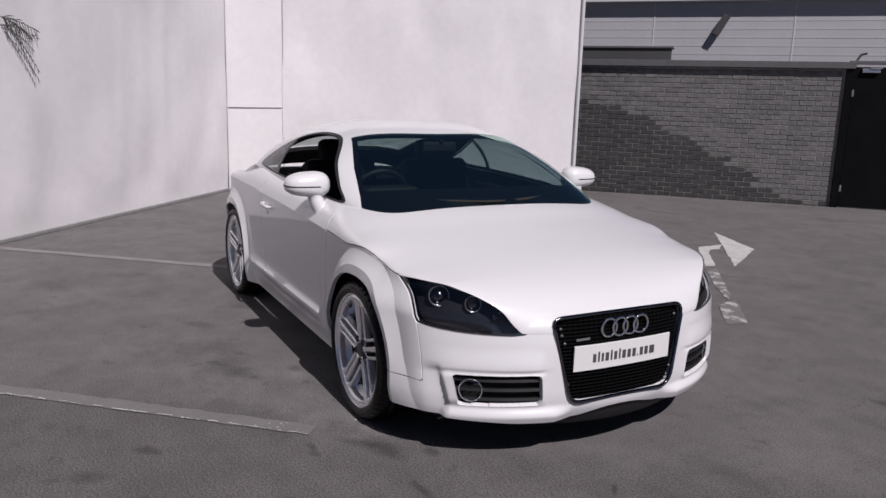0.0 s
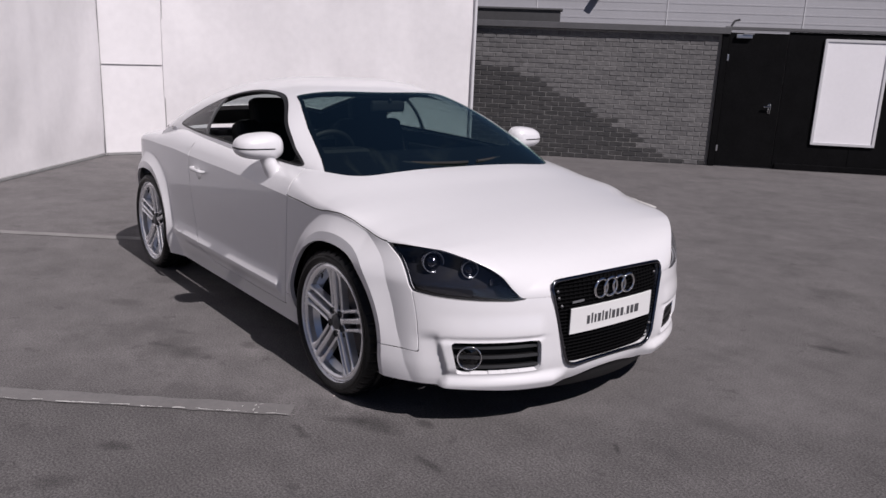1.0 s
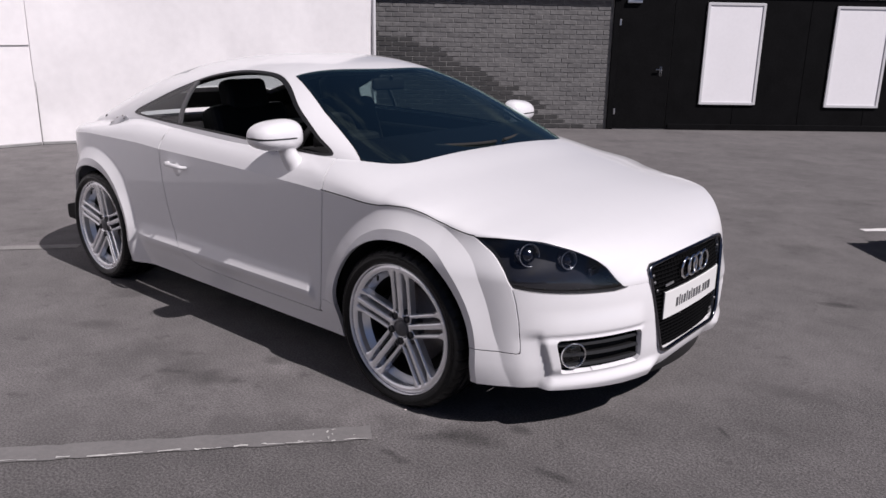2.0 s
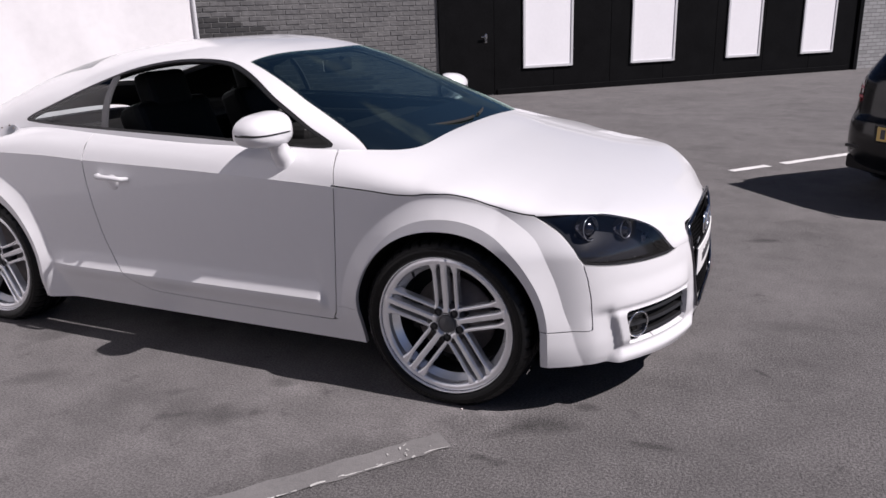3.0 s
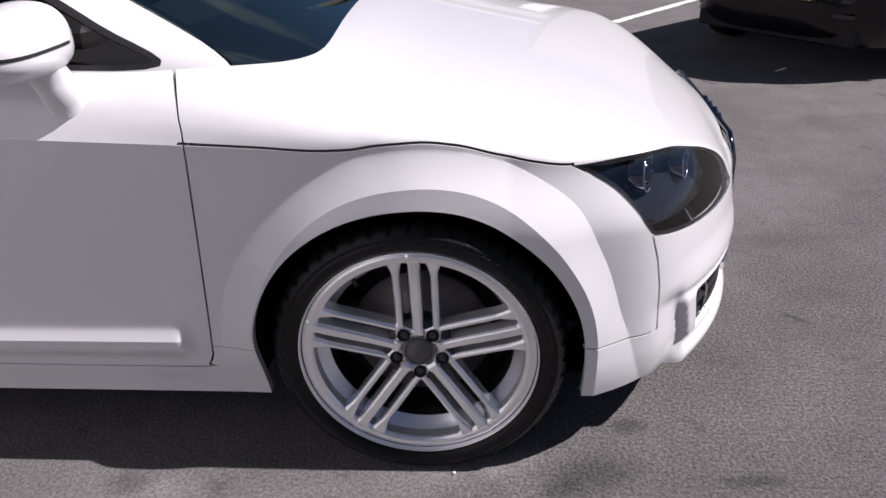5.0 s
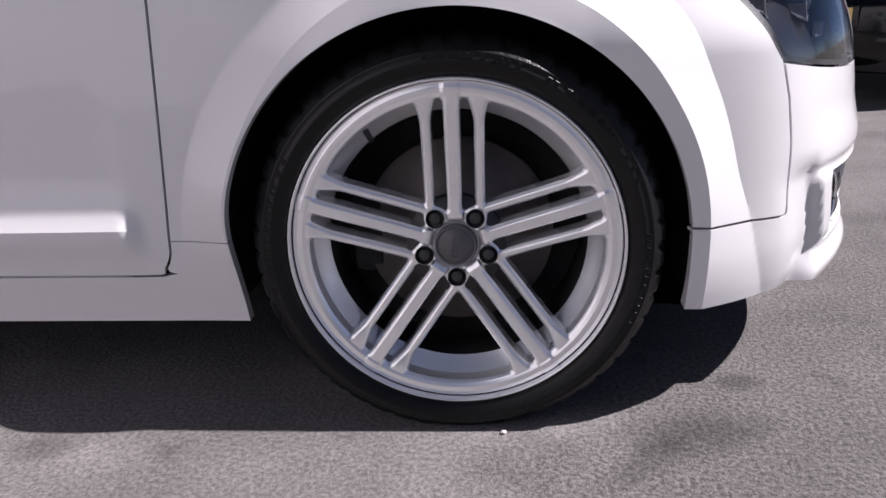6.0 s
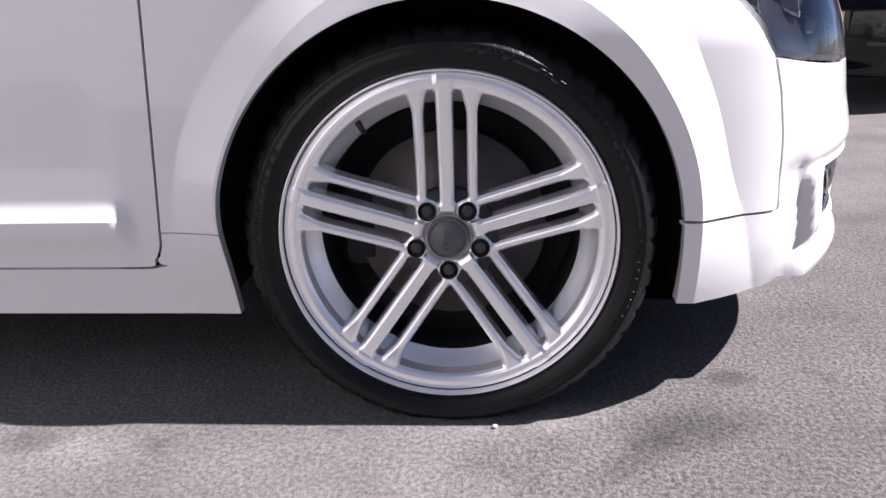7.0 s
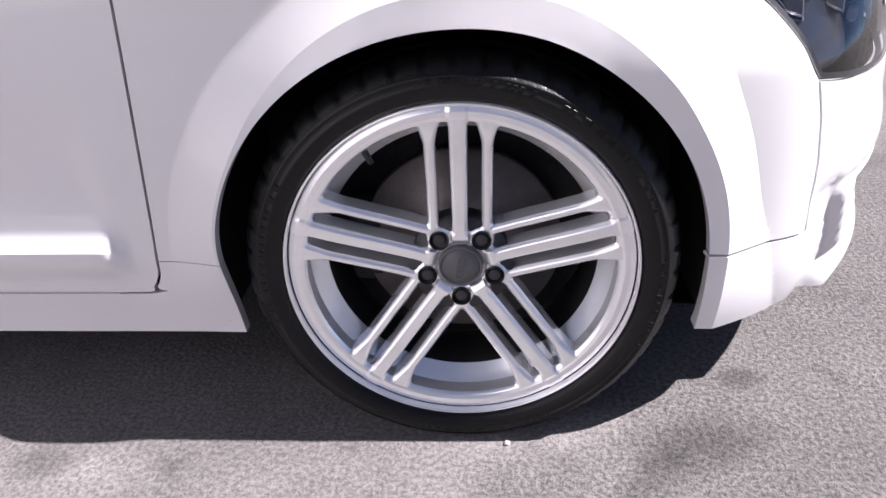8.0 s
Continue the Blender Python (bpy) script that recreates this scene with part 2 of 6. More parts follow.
def box(sx, sy, sz, at=(0, 0, 0), bevel=0.0, turn=None, into=None, seg=2):
    """A box of that size centred at a place, its edges rounded."""
    bm = bmesh.new()
    bmesh.ops.create_cube(bm, size=1, matrix=Matrix.Diagonal((sx, sy, sz, 1)))
    if bevel:
        bmesh.ops.bevel(bm, geom=bm.edges[:], offset=bevel, segments=seg, affect="EDGES", profile=0.6)
    bm.transform(Matrix.Translation(at) @ (turn.to_4x4() if turn else Matrix.Identity(4)))
    if into is not None:
        me = bpy.data.meshes.new("tmp")
        bm.to_mesh(me)
        bm.free()
        into.from_mesh(me)
        bpy.data.meshes.remove(me)
        return into
    return bm


def lathe(profile, n=64, axis="y", closed=False, smooth=True, name="lathe"):
    """Turns (radius, height) pairs about an axis."""
    pr = np.array(profile, float)
    a = np.linspace(0, 2 * np.pi, n, endpoint=False)
    k = len(pr)
    r, h = pr[:, 0][None, :], pr[:, 1][None, :]
    c, s = np.cos(a)[:, None], np.sin(a)[:, None]
    if axis == "y":
        v = np.stack([r * c, np.broadcast_to(h, (n, k)), r * s], -1)
    elif axis == "x":
        v = np.stack([np.broadcast_to(h, (n, k)), r * c, r * s], -1)
    else:
        v = np.stack([r * c, r * s, np.broadcast_to(h, (n, k))], -1)
    faces = []
    for i in range(n):
        j = (i + 1) % n
        for q in range(k if closed else k - 1):
            p = (q + 1) % k
            faces.append((i * k + q, i * k + p, j * k + p, j * k + q))
    return mesh_of(name, v.reshape(-1, 3), faces, smooth)


def tube(points, radius, n=10, closed=False, name="tube"):
    """A round bar along a line of places."""
    p = np.array(points, float)
    m = len(p)
    t = (np.roll(p, -1, 0) - np.roll(p, 1, 0)) if closed else np.gradient(p, axis=0)
    t /= np.linalg.norm(t, axis=1)[:, None] + 1e-12
    ref = np.array([0.0, 0.0, 1.0]) if abs(t[:, 2]).mean() < 0.7 else np.array([0.0, 1.0, 0.0])
    u = np.cross(t, ref)
    u /= np.linalg.norm(u, axis=1)[:, None] + 1e-9
    w = np.cross(t, u)
    a = np.linspace(0, 2 * np.pi, n, endpoint=False)
    rad = np.broadcast_to(np.asarray(radius, float), (m,))
    v = p[:, None] + rad[:, None, None] * (np.cos(a)[None, :, None] * u[:, None] + np.sin(a)[None, :, None] * w[:, None])
    faces = []
    for i in range(m if closed else m - 1):
        j = (i + 1) % m
        for q in range(n):
            faces.append((i * n + q, i * n + (q + 1) % n, j * n + (q + 1) % n, j * n + q))
    if not closed:
        faces += [tuple(range(n)), tuple(range((m - 1) * n, m * n))[::-1]]
    return mesh_of(name, v.reshape(-1, 3), faces)


def clip(v, f, d):
    """The part of a triangle mesh where the field d at its corners is positive, cut along d = 0."""
    v, f, d = np.asarray(v, float), np.asarray(f, int), np.asarray(d, float)
    if len(f) == 0:
        return v, f
    pos = d[f] > 0
    cnt = pos.sum(1)
    keep = [f[cnt == 3]]
    verts, count = [v], len(v)
    for c in (1, 2):
        t, p = f[cnt == c], pos[cnt == c]
        if not len(t):
            continue
        odd = np.argmax(p if c == 1 else ~p, 1)
        r = np.arange(len(t))
        a, b, e = t[r, odd], t[r, (odd + 1) % 3], t[r, (odd + 2) % 3]
        new_ = []
        for x in (b, e):
            lo, hi = np.minimum(a, x), np.maximum(a, x)
            k = d[lo] / (d[lo] - d[hi])
            verts.append(v[lo] + (v[hi] - v[lo]) * k[:, None])
            new_.append(np.arange(count, count + len(a)))
            count += len(a)
        if c == 1:
            keep.append(np.stack([a, new_[0], new_[1]], 1))
        else:
            keep.append(np.stack([new_[0], b, e], 1))
            keep.append(np.stack([new_[0], e, new_[1]], 1))
    return weld(np.concatenate(verts), np.concatenate(keep))


def weld(v, f, eps=2e-5):
    used = np.unique(f)
    key = np.round(v[used] / eps).astype(np.int64)
    _, first, inv = np.unique(key, axis=0, return_index=True, return_inverse=True)
    inv = inv.reshape(-1)
    m = np.full(len(v), -1)
    m[used] = inv
    nv, nf = v[used][first], m[f]
    ok = (nf[:, 0] != nf[:, 1]) & (nf[:, 1] != nf[:, 2]) & (nf[:, 0] != nf[:, 2])
    return nv, nf[ok]


def grid_tris(p):
    """Triangles of a grid of places, rows by columns."""
    a, b = p.shape[:2]
    i = (np.arange(a - 1)[:, None] * b + np.arange(b - 1)[None, :]).ravel()
    f = np.concatenate([np.stack([i, i + b, i + 1], 1), np.stack([i + 1, i + b, i + b + 1], 1)])
    return p.reshape(-1, 3).copy(), f


def normals(v, f):
    n = np.cross(v[f[:, 1]] - v[f[:, 0]], v[f[:, 2]] - v[f[:, 0]])
    out = np.zeros_like(v)
    for k in range(3):
        np.add.at(out, f[:, k], n)
    return out / (np.linalg.norm(out, axis=1)[:, None] + 1e-12)


def mirrored(v, f):
    return weld(np.concatenate([v, v * (1, -1, 1)]), np.concatenate([f, f[:, ::-1] + len(v)]))


def panel(name, v, f, depth=0.012, pull=None, fold=None):
    """A sheet with its rim folded inwards by depth."""
    v, f = weld(v, f)
    n = normals(v, f)
    e = np.concatenate([f[:, [0, 1]], f[:, [1, 2]], f[:, [2, 0]]])
    key = np.sort(e, 1)
    _, idx, c = np.unique(key[:, 0] * (len(v) + 1) + key[:, 1], return_index=True, return_counts=True)
    rim = e[idx[c == 1]]
    rv = np.unique(rim)
    m = np.full(len(v), -1)
    m[rv] = np.arange(len(rv))
    way = -n[rv] if pull is None else np.broadcast_to(np.array(pull, float), (len(rv), 3))
    v2 = np.concatenate([v, v[rv], v[rv] + way * depth])
    o, q = len(v), len(v) + len(rv)
    quads = [(o + m[b], o + m[a], q + m[a], q + m[b]) for a, b in rim]
    me = mesh_of(name, v2, [tuple(t) for t in f] + quads)
    if fold is not None:
        on = fold(v2)
        ends = np.zeros(len(me.edges) * 2, int)
        me.edges.foreach_get("vertices", ends)
        ends = ends.reshape(-1, 2)
        me.attributes.new("sharp_edge", "BOOLEAN", "EDGE").data.foreach_set("value", on[ends[:, 0]] & on[ends[:, 1]])
    return me


def inside(p, poly):
    """Signed distance of plane places from a closed outline, positive within."""
    p, g = np.asarray(p, float), np.asarray(poly, float)
    h = np.roll(g, -1, 0)
    best = np.full(len(p), 1e9)
    odd = np.zeros(len(p), bool)
    for a, b in zip(g, h):
        ab = b - a
        k = np.clip(((p - a) @ ab) / (ab @ ab + 1e-15), 0, 1)
        best = np.minimum(best, np.linalg.norm(p - a - k[:, None] * ab, axis=1))
        cross = ((a[1] > p[:, 1]) != (b[1] > p[:, 1]))
        xx = a[0] + (p[:, 1] - a[1]) / (b[1] - a[1] + 1e-15) * (b[0] - a[0])
        odd ^= cross & (p[:, 0] < xx)
    return np.where(odd, best, -best)


def rounded(poly, steps=6, closed=True):
    """A smooth outline through a few places."""
    g = np.asarray(poly, float)
    n = len(g)
    out = []
    for i in range(n if closed else n - 1):
        if closed:
            a, b, c, d = g[(i - 1) % n], g[i], g[(i + 1) % n], g[(i + 2) % n]
        else:
            a, b, c, d = g[max(i - 1, 0)], g[i], g[i + 1], g[min(i + 2, n - 1)]
        for s in np.linspace(0, 1, steps, endpoint=False):
            out.append(0.5 * (2 * b + (c - a) * s + (2 * a - 5 * b + 4 * c - d) * s * s + (3 * b - a - 3 * c + d) * s ** 3))
    if not closed:
        out.append(g[-1])
    return np.array(out)


def filleted(poly, radius, steps=5):
    """An outline of straight sides with rounded corners."""
    g = np.asarray(poly, float)
    out = []
    for i in range(len(g)):
        a, b, c = g[i - 1], g[i], g[(i + 1) % len(g)]
        u, w = (a - b) / np.linalg.norm(a - b), (c - b) / np.linalg.norm(c - b)
        r = min(radius, 0.45 * np.linalg.norm(a - b), 0.45 * np.linalg.norm(c - b))
        for s in np.linspace(0, 1, steps):
            out.append((1 - s) ** 2 * (b + u * r) + 2 * s * (1 - s) * b + s * s * (b + w * r))
    return np.array(out)


def step(a, b, x):
    k = np.clip((np.asarray(x, float) - a) / (b - a), 0, 1)
    return k * k * (3 - 2 * k)


def spline(x, xs, ys):
    """A smooth curve through rising knots (monotone cubic)."""
    xs, ys, x = np.asarray(xs, float), np.asarray(ys, float), np.asarray(x, float)
    h, d = np.diff(xs), np.diff(ys) / np.diff(xs)
    m = np.zeros(len(xs))
    same_ = d[:-1] * d[1:] > 0
    w1, w2 = 2 * h[1:] + h[:-1], h[1:] + 2 * h[:-1]
    with np.errstate(divide="ignore", invalid="ignore"):
        m[1:-1] = np.where(same_, (w1 + w2) / (w1 / d[:-1] + w2 / d[1:]), 0)
    m[0], m[-1] = d[0], d[-1]
    i = np.clip(np.searchsorted(xs, x) - 1, 0, len(xs) - 2)
    t = np.clip((x - xs[i]) / h[i], 0, 1)
    return (ys[i] * (1 + 2 * t) * (1 - t) ** 2 + h[i] * m[i] * t * (1 - t) ** 2 + ys[i + 1] * t * t * (3 - 2 * t) + h[i] * m[i + 1] * t * t * (t - 1))

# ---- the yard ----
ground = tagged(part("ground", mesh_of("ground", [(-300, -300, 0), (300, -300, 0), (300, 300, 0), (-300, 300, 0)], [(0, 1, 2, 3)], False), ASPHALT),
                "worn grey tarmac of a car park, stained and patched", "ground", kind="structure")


def strip(name, pts, width, label, wobble=0.006, seed=1, mat=None, lift=0.004):
    """A painted line on the tarmac with ragged edges."""
    rnd = random.Random(seed)
    p = [Vector((*q, 0)) for q in pts]
    bm = bmesh.new()
    rows = []
    for a, b in zip(p, p[1:]):
        n = max(2, int((b - a).length / 0.02)) if width < 0.02 else max(2, int((b - a).length / 0.05))
        side = Vector((-(b - a).y, (b - a).x, 0)).normalized() * width / 2
        for i in range(n + 1):
            c = a.lerp(b, i / n)
            rows.append([bm.verts.new(c + side * k * (1 + rnd.uniform(-wobble, wobble) / width * 2) + Vector((0, 0, lift))) for k in (1, -1)])
    for r, s in zip(rows, rows[1:]):
        bm.faces.new((r[0], r[1], s[1], s[0]))
    bmesh.ops.recalc_face_normals(bm, faces=bm.faces[:])
    return tagged(part(name, bm, mat or LINE_PAINT), label, "road marking", kind="structure")


def bay_line(a, b, label, seed, bright, grey=LINE_GREY):
    """A worn-off line: a smooth grey band with remains of white along one edge and at its end."""
    strip("bay_line", [a, b], 0.10, label, seed=seed, mat=grey)
    if bright:
        rnd = random.Random(seed)
        a, b = Vector((*a, 0)), Vector((*b, 0))
        d = (b - a).normalized()
        n = Vector((-d.y, d.x, 0)) * bright
        at = -0.02
        while at < (b - a).length - 0.1:
            ln = rnd.uniform(0.012, 0.07)
            off = 0.046 + rnd.uniform(-0.006, 0.004)
            p, q = a + d * at + n * off, a + d * (at + ln) + n * (off + rnd.uniform(-0.003, 0.003))
            strip("line_remnant", [(p.x, p.y), (q.x, q.y)], rnd.uniform(0.003, 0.010), "thin remnant of white line paint", wobble=0.004, seed=seed + int(at * 1000), lift=0.007)
            at += ln + rnd.choice((0, 0, 0, 0.004, 0.03)) * (1 + at)
        for k in range(9):
            p = a + d * rnd.uniform(-0.015, 0.30) + n * rnd.uniform(-0.045, 0.045)
            q = p + Vector((rnd.uniform(-0.014, 0.014), rnd.uniform(-0.014, 0.014), 0))
            strip("line_remnant", [(p.x, p.y), (q.x, q.y)], rnd.uniform(0.002, 0.006), "flake of white line paint", wobble=0.002, seed=k, lift=0.008)


bay_line((0.10, -1.14), (-2.4, -4.05), "worn-off bay line on tarmac, pale along one edge", 2, 1)
bay_line((-3.25, -0.71), (-4.86, -2.60), "faint worn-off bay line on tarmac", 3, 0, LINE_FAINT)
strip("bay_line", [(0.70, 3.75), (0.99, 4.07)], 0.085, "worn white bay line painted on tarmac", seed=4, mat=LINE_WHITE)
strip("bay_line", [(1.11, 4.20), (3.64, 6.99)], 0.085, "worn white bay line painted on tarmac", seed=5, mat=LINE_WHITE)

arrow = thing("lane_arrow", "worn white turn arrow painted on tarmac", "road marking", kind="structure")
for nm, loop in (("head", [(-3.18, 4.95), (-2.24, 4.52), (-1.70, 3.61)]),
                 ("bend", [(-2.55, 4.02), (-2.56, 4.39), (-2.38, 4.15), (-2.39, 4.03), (-2.26, 3.87), (-1.77, 3.44), (-1.81, 3.34), (-2.13, 3.65), (-2.32, 3.80)]),
                 ("stem", [(-1.69, 3.24), (-1.68, 3.35), (-1.38, 3.08), (-0.93, 2.68), (-0.82, 2.53), (-1.22, 2.82)]),
                 ("stem", [(-0.74, 2.35), (-0.81, 2.60), (-0.31, 2.16), (-0.36, 1.99)])):
    bm = bmesh.new()
    rnd = random.Random(len(loop))
    ring_ = []
    for (x0, y0), (x1, y1) in zip(loop, loop[1:] + loop[:1]):
        n_ = max(1, int(math.hypot(x1 - x0, y1 - y0) / 0.06))
        ring_ += [bm.verts.new((x0 + (x1 - x0) * k / n_ + rnd.uniform(-0.008, 0.008), y0 + (y1 - y0) * k / n_ + rnd.uniform(-0.008, 0.008), 0.004)) for k in range(n_)]
    fc = bm.faces.new(ring_)
    fc.normal_update()
    if fc.normal.z < 0:
        fc.normal_flip()
    bmesh.ops.triangulate(bm, faces=bm.faces[:])
    part(nm, bm, LINE_WORN if nm == "stem" else LINE_PAINT, arrow)


def sheet_wall(name, a, b, height, label, seed, thick=0.10, wave=0.06, mat=None):
    """A wall of thin white sheeting, slightly wavy, from a to b."""
    a, b = Vector((*a, 0)), Vector((*b, 0))
    d = (b - a)
    n = Vector((-d.y, d.x, 0)).normalized()
    cols, rows_ = max(4, int(d.length / 0.08)), int(height / 0.1)
    s, z = np.meshgrid(np.linspace(0, d.length, cols + 1), np.linspace(0, height, rows_ + 1), indexing="ij")
    off = np.array([[wave * noise.noise((x * 0.9 + seed * 7, q * 0.45, seed)) + 0.45 * wave * noise.noise((x * 2.6, q * 1.1 + seed, 3.1)) for x, q in zip(r, w)] for r, w in zip(s, z)])
    rnd = random.Random(seed)
    for _ in range(int(d.length / 0.55) if wave > 0.01 else 0):  # soft upright folds that start and stop
        x0, z0, ln = rnd.uniform(0, d.length), rnd.uniform(0, 3.0), rnd.uniform(0.5, 1.6)
        off += rnd.uniform(-0.014, 0.014) * np.exp(-((s - x0 - 0.06 * (z - z0)) / rnd.uniform(0.03, 0.09)) ** 2) * np.exp(-((z - z0) / ln) ** 2)
    off *= step(0.0, 0.45, z)
    p = np.array(a)[None, None] + s[..., None] * np.array(d.normalized()) + z[..., None] * np.array((0, 0, 1.0)) - off[..., None] * np.array(n)
    v, f = grid_tris(p)
    return tagged(part(name, panel(name, v, f[:, ::-1], thick, pull=tuple(n)), mat or WHITE_BOARD), label, "wall", kind="structure")


WALL_H = 5.2
sheet_wall("wall_west", (-1.4, -5.56), (-8.60, 0.35), WALL_H, "tall wall of white sheeting with soft creases", 1)
sheet_wall("wall_panel", (-8.60, 0.36), (-8.58, 1.22), WALL_H, "narrow white wall panel with a level joint", 2, wave=0.003)
sheet_wall("wall_north", (-8.58, 1.22), (-6.57, 5.37), WALL_H, "tall wall of white sheeting with soft creases", 3)


def bar(name, a, b, w, h, mat, label, cat="trim", out=0.01):
    """A straight strip between two places."""
    a, b = Vector(a), Vector(b)
    d = b - a
    m = Matrix.Translation((a + b) / 2) @ d.to_track_quat("X", "Z").to_matrix().to_4x4()
    bm = box(d.length, w, h, bevel=min(w, h) * 0.2, seg=1)
    bm.transform(m)
    return tagged(part(name, bm, mat), label, cat, kind="structure")


SEAM = material("dark_joint", (0.22, 0.22, 0.22), 0.8, vary=0.2)
bar("trim_joint", (-8.592, 0.38, 1.268), (-8.573, 1.20, 1.276), 0.012, 0.008, SEAM, "dark level joint between white panels")
bar("trim_joint", (-8.585, 0.365, 0.0), (-8.585, 0.365, WALL_H), 0.008, 0.010, SEAM, "dark upright joint between white panels")
bar("trim_joint", (-8.565, 1.225, 0.0), (-8.565, 1.225, WALL_H), 0.008, 0.010, SEAM, "dark upright joint between white panels")
for q in ((-1.4, -5.54, -8.58, 0.36), (-8.58, 0.38, -8.56, 1.205), (-8.565, 1.225, -6.55, 5.35)):
    bar("baseboard", (q[0], q[1], 0.02), (q[2], q[3], 0.02), 0.03, 0.04, SEAM, "dark gap strip at the foot of the white wall", "baseboard")
bar("trim_edge", (-6.55, 5.385, 0.0), (-6.55, 5.385, WALL_H), 0.05, 0.05, FRAME_GREY, "pale edge trim of the white wall")

# ---- brick wall, black fence and what stands behind: s runs along the wall, w out of its face ----
U, N = Vector((0.7310, 0.6824, 0)), Vector((0.6824, -0.7310, 0))
F0 = Vector((-4.301, 8.764, 0))
WALLM = Matrix(((U.x, N.x, 0, F0.x), (U.y, N.y, 0, F0.y), (0, 0, 1, 0), (0, 0, 0, 1)))


def on_wall(name, size, at, mat, label="", cat="", bevel=0.006, kind="", parent=None):
    bm = box(*size, at=at, bevel=bevel)
    bm.transform(WALLM)
    bmesh.ops.recalc_face_normals(bm, faces=bm.faces[:])
    return tagged(part(name, bm, mat, parent, label), "", cat, kind=kind)


def far_brick():
    m = material("pale_grey_brick", (0.24, 0.24, 0.245), 0.85)
    n, l = m.node_tree.nodes, m.node_tree.links
    co, mp, t = n.new("ShaderNodeTexCoord"), n.new("ShaderNodeMapping"), n.new("ShaderNodeTexBrick")
    mp.vector_type = "TEXTURE"
    mp.inputs["Rotation"].default_value = (radians(90), 0, math.atan2(U.y, U.x))
    l.new(co.outputs["Object"], mp.inputs["Vector"])
    l.new(mp.outputs[0], t.inputs["Vector"])
    t.inputs["Scale"].default_value, t.inputs["Brick Width"].default_value, t.inputs["Row Height"].default_value, t.inputs["Mortar Size"].default_value = 1.0, 0.225, 0.075, 0.006
    t.inputs["Color1"].default_value, t.inputs["Color2"].default_value, t.inputs["Mortar"].default_value = (0.20, 0.20, 0.205, 1), (0.27, 0.27, 0.275, 1), (0.10, 0.10, 0.10, 1)
    l.new(t.outputs["Color"], n["Principled BSDF"].inputs["Base Color"])
    return m


brick_wall = on_wall("wall_brick", (5.2, 0.20, 2.11), (-2.60, -0.105, 1.055), MORTAR, "dark brick boundary wall with a darker lower corner", "wall", kind="structure")
on_wall("coping", (5.3, 0.36, 0.10), (-2.60, -0.10, 2.16), COPING, "dark grey metal coping along the brick wall", "coping", kind="structure")
on_wall("parapet", (4.0, 0.3, 0.30), (-4.66, -0.5, 2.27), CONCRETE, "low dark parapet behind the brick wall", "parapet", kind="structure")
on_wall("trim_parapet_cap", (4.05, 0.36, 0.03), (-4.65, -0.5, 2.435), COPING, "dark capping on the parapet", "coping", kind="structure")
on_wall("wall_far_brick", (9, 0.2, 4.2), (13.62, -0.14, 2.1), far_brick(),
        "pale grey brick wall beyond the fence", "wall", kind="structure")

fence = thing("fence", "tall black painted board fence", "fence", kind="structure")
for i in range(7):
    a, b = 0.96 + i * 1.150, 0.96 + (i + 1) * 1.150 - 0.006
    on_wall("panel", (b - a, 0.05, 2.17), ((a + b) / 2, -0.025, 1.09), BLACK_FENCE, parent=fence)
on_wall("post", (0.10, 0.12, 2.22), (-0.01, -0.01, 1.09), BLACK_FENCE, parent=fence)
on_wall("post", (0.10, 0.12, 2.22), (9.06, -0.01, 1.09), BLACK_FENCE, parent=fence)
on_wall("rail", (9.0, 0.10, 0.05), (4.48, -0.02, 2.205), COPING, parent=fence)
on_wall("plinth", (7.9, 0.02, 0.10), (4.95, 0.012, 0.05), BLACK_FENCE, parent=fence)

door = thing("door_1", "black flush door in the fence with a steel lever", "door", kind="structure")
on_wall("leaf", (0.90, 0.045, 2.12), (0.50, -0.022, 1.08), BLACK_FENCE, parent=door)
on_wall("handle_plate", (0.04, 0.012, 0.15), (0.80, 0.007, 0.97), CHROME, parent=door)
on_wall("lever", (0.11, 0.02, 0.022), (0.76, 0.045, 1.0), CHROME, parent=door)
on_wall("closer", (0.24, 0.05, 0.06), (0.27, 0.026, 2.085), SATIN, parent=door)
on_wall("closer_arm", (0.16, 0.02, 0.015), (0.33, 0.06, 2.12), SATIN, parent=door)
for z in (0.30, 1.75):
    on_wall("hinge", (0.025, 0.03, 0.10), (0.06, 0.014, z), SATIN, parent=door)

for a, b, z0 in ((1.50, 2.47, 0.435), (3.68, 4.63, 0.41), (5.80, 6.60, 0.40), (7.61, 8.43, 0.388)):
    board = thing("notice_board", "blank white notice board in a pale frame on the black fence", "notice board", group="boards on the fence")
    on_wall("sheet", (b - a - 0.06, 0.012, 1.57), ((a + b) / 2, 0.014, z0 + 0.825), POSTER, parent=board, bevel=0.002)
    for s in (a + 0.02, b - 0.02):
        on_wall("frame_side", (0.045, 0.03, 1.65), (s, 0.020, z0 + 0.825), FRAME_GREY, parent=board)
    for z in (z0 + 0.02, z0 + 1.63):
        on_wall("frame_rail", (b - a - 0.05, 0.028, 0.045), ((a + b) / 2, 0.020, z), FRAME_GREY, parent=board)

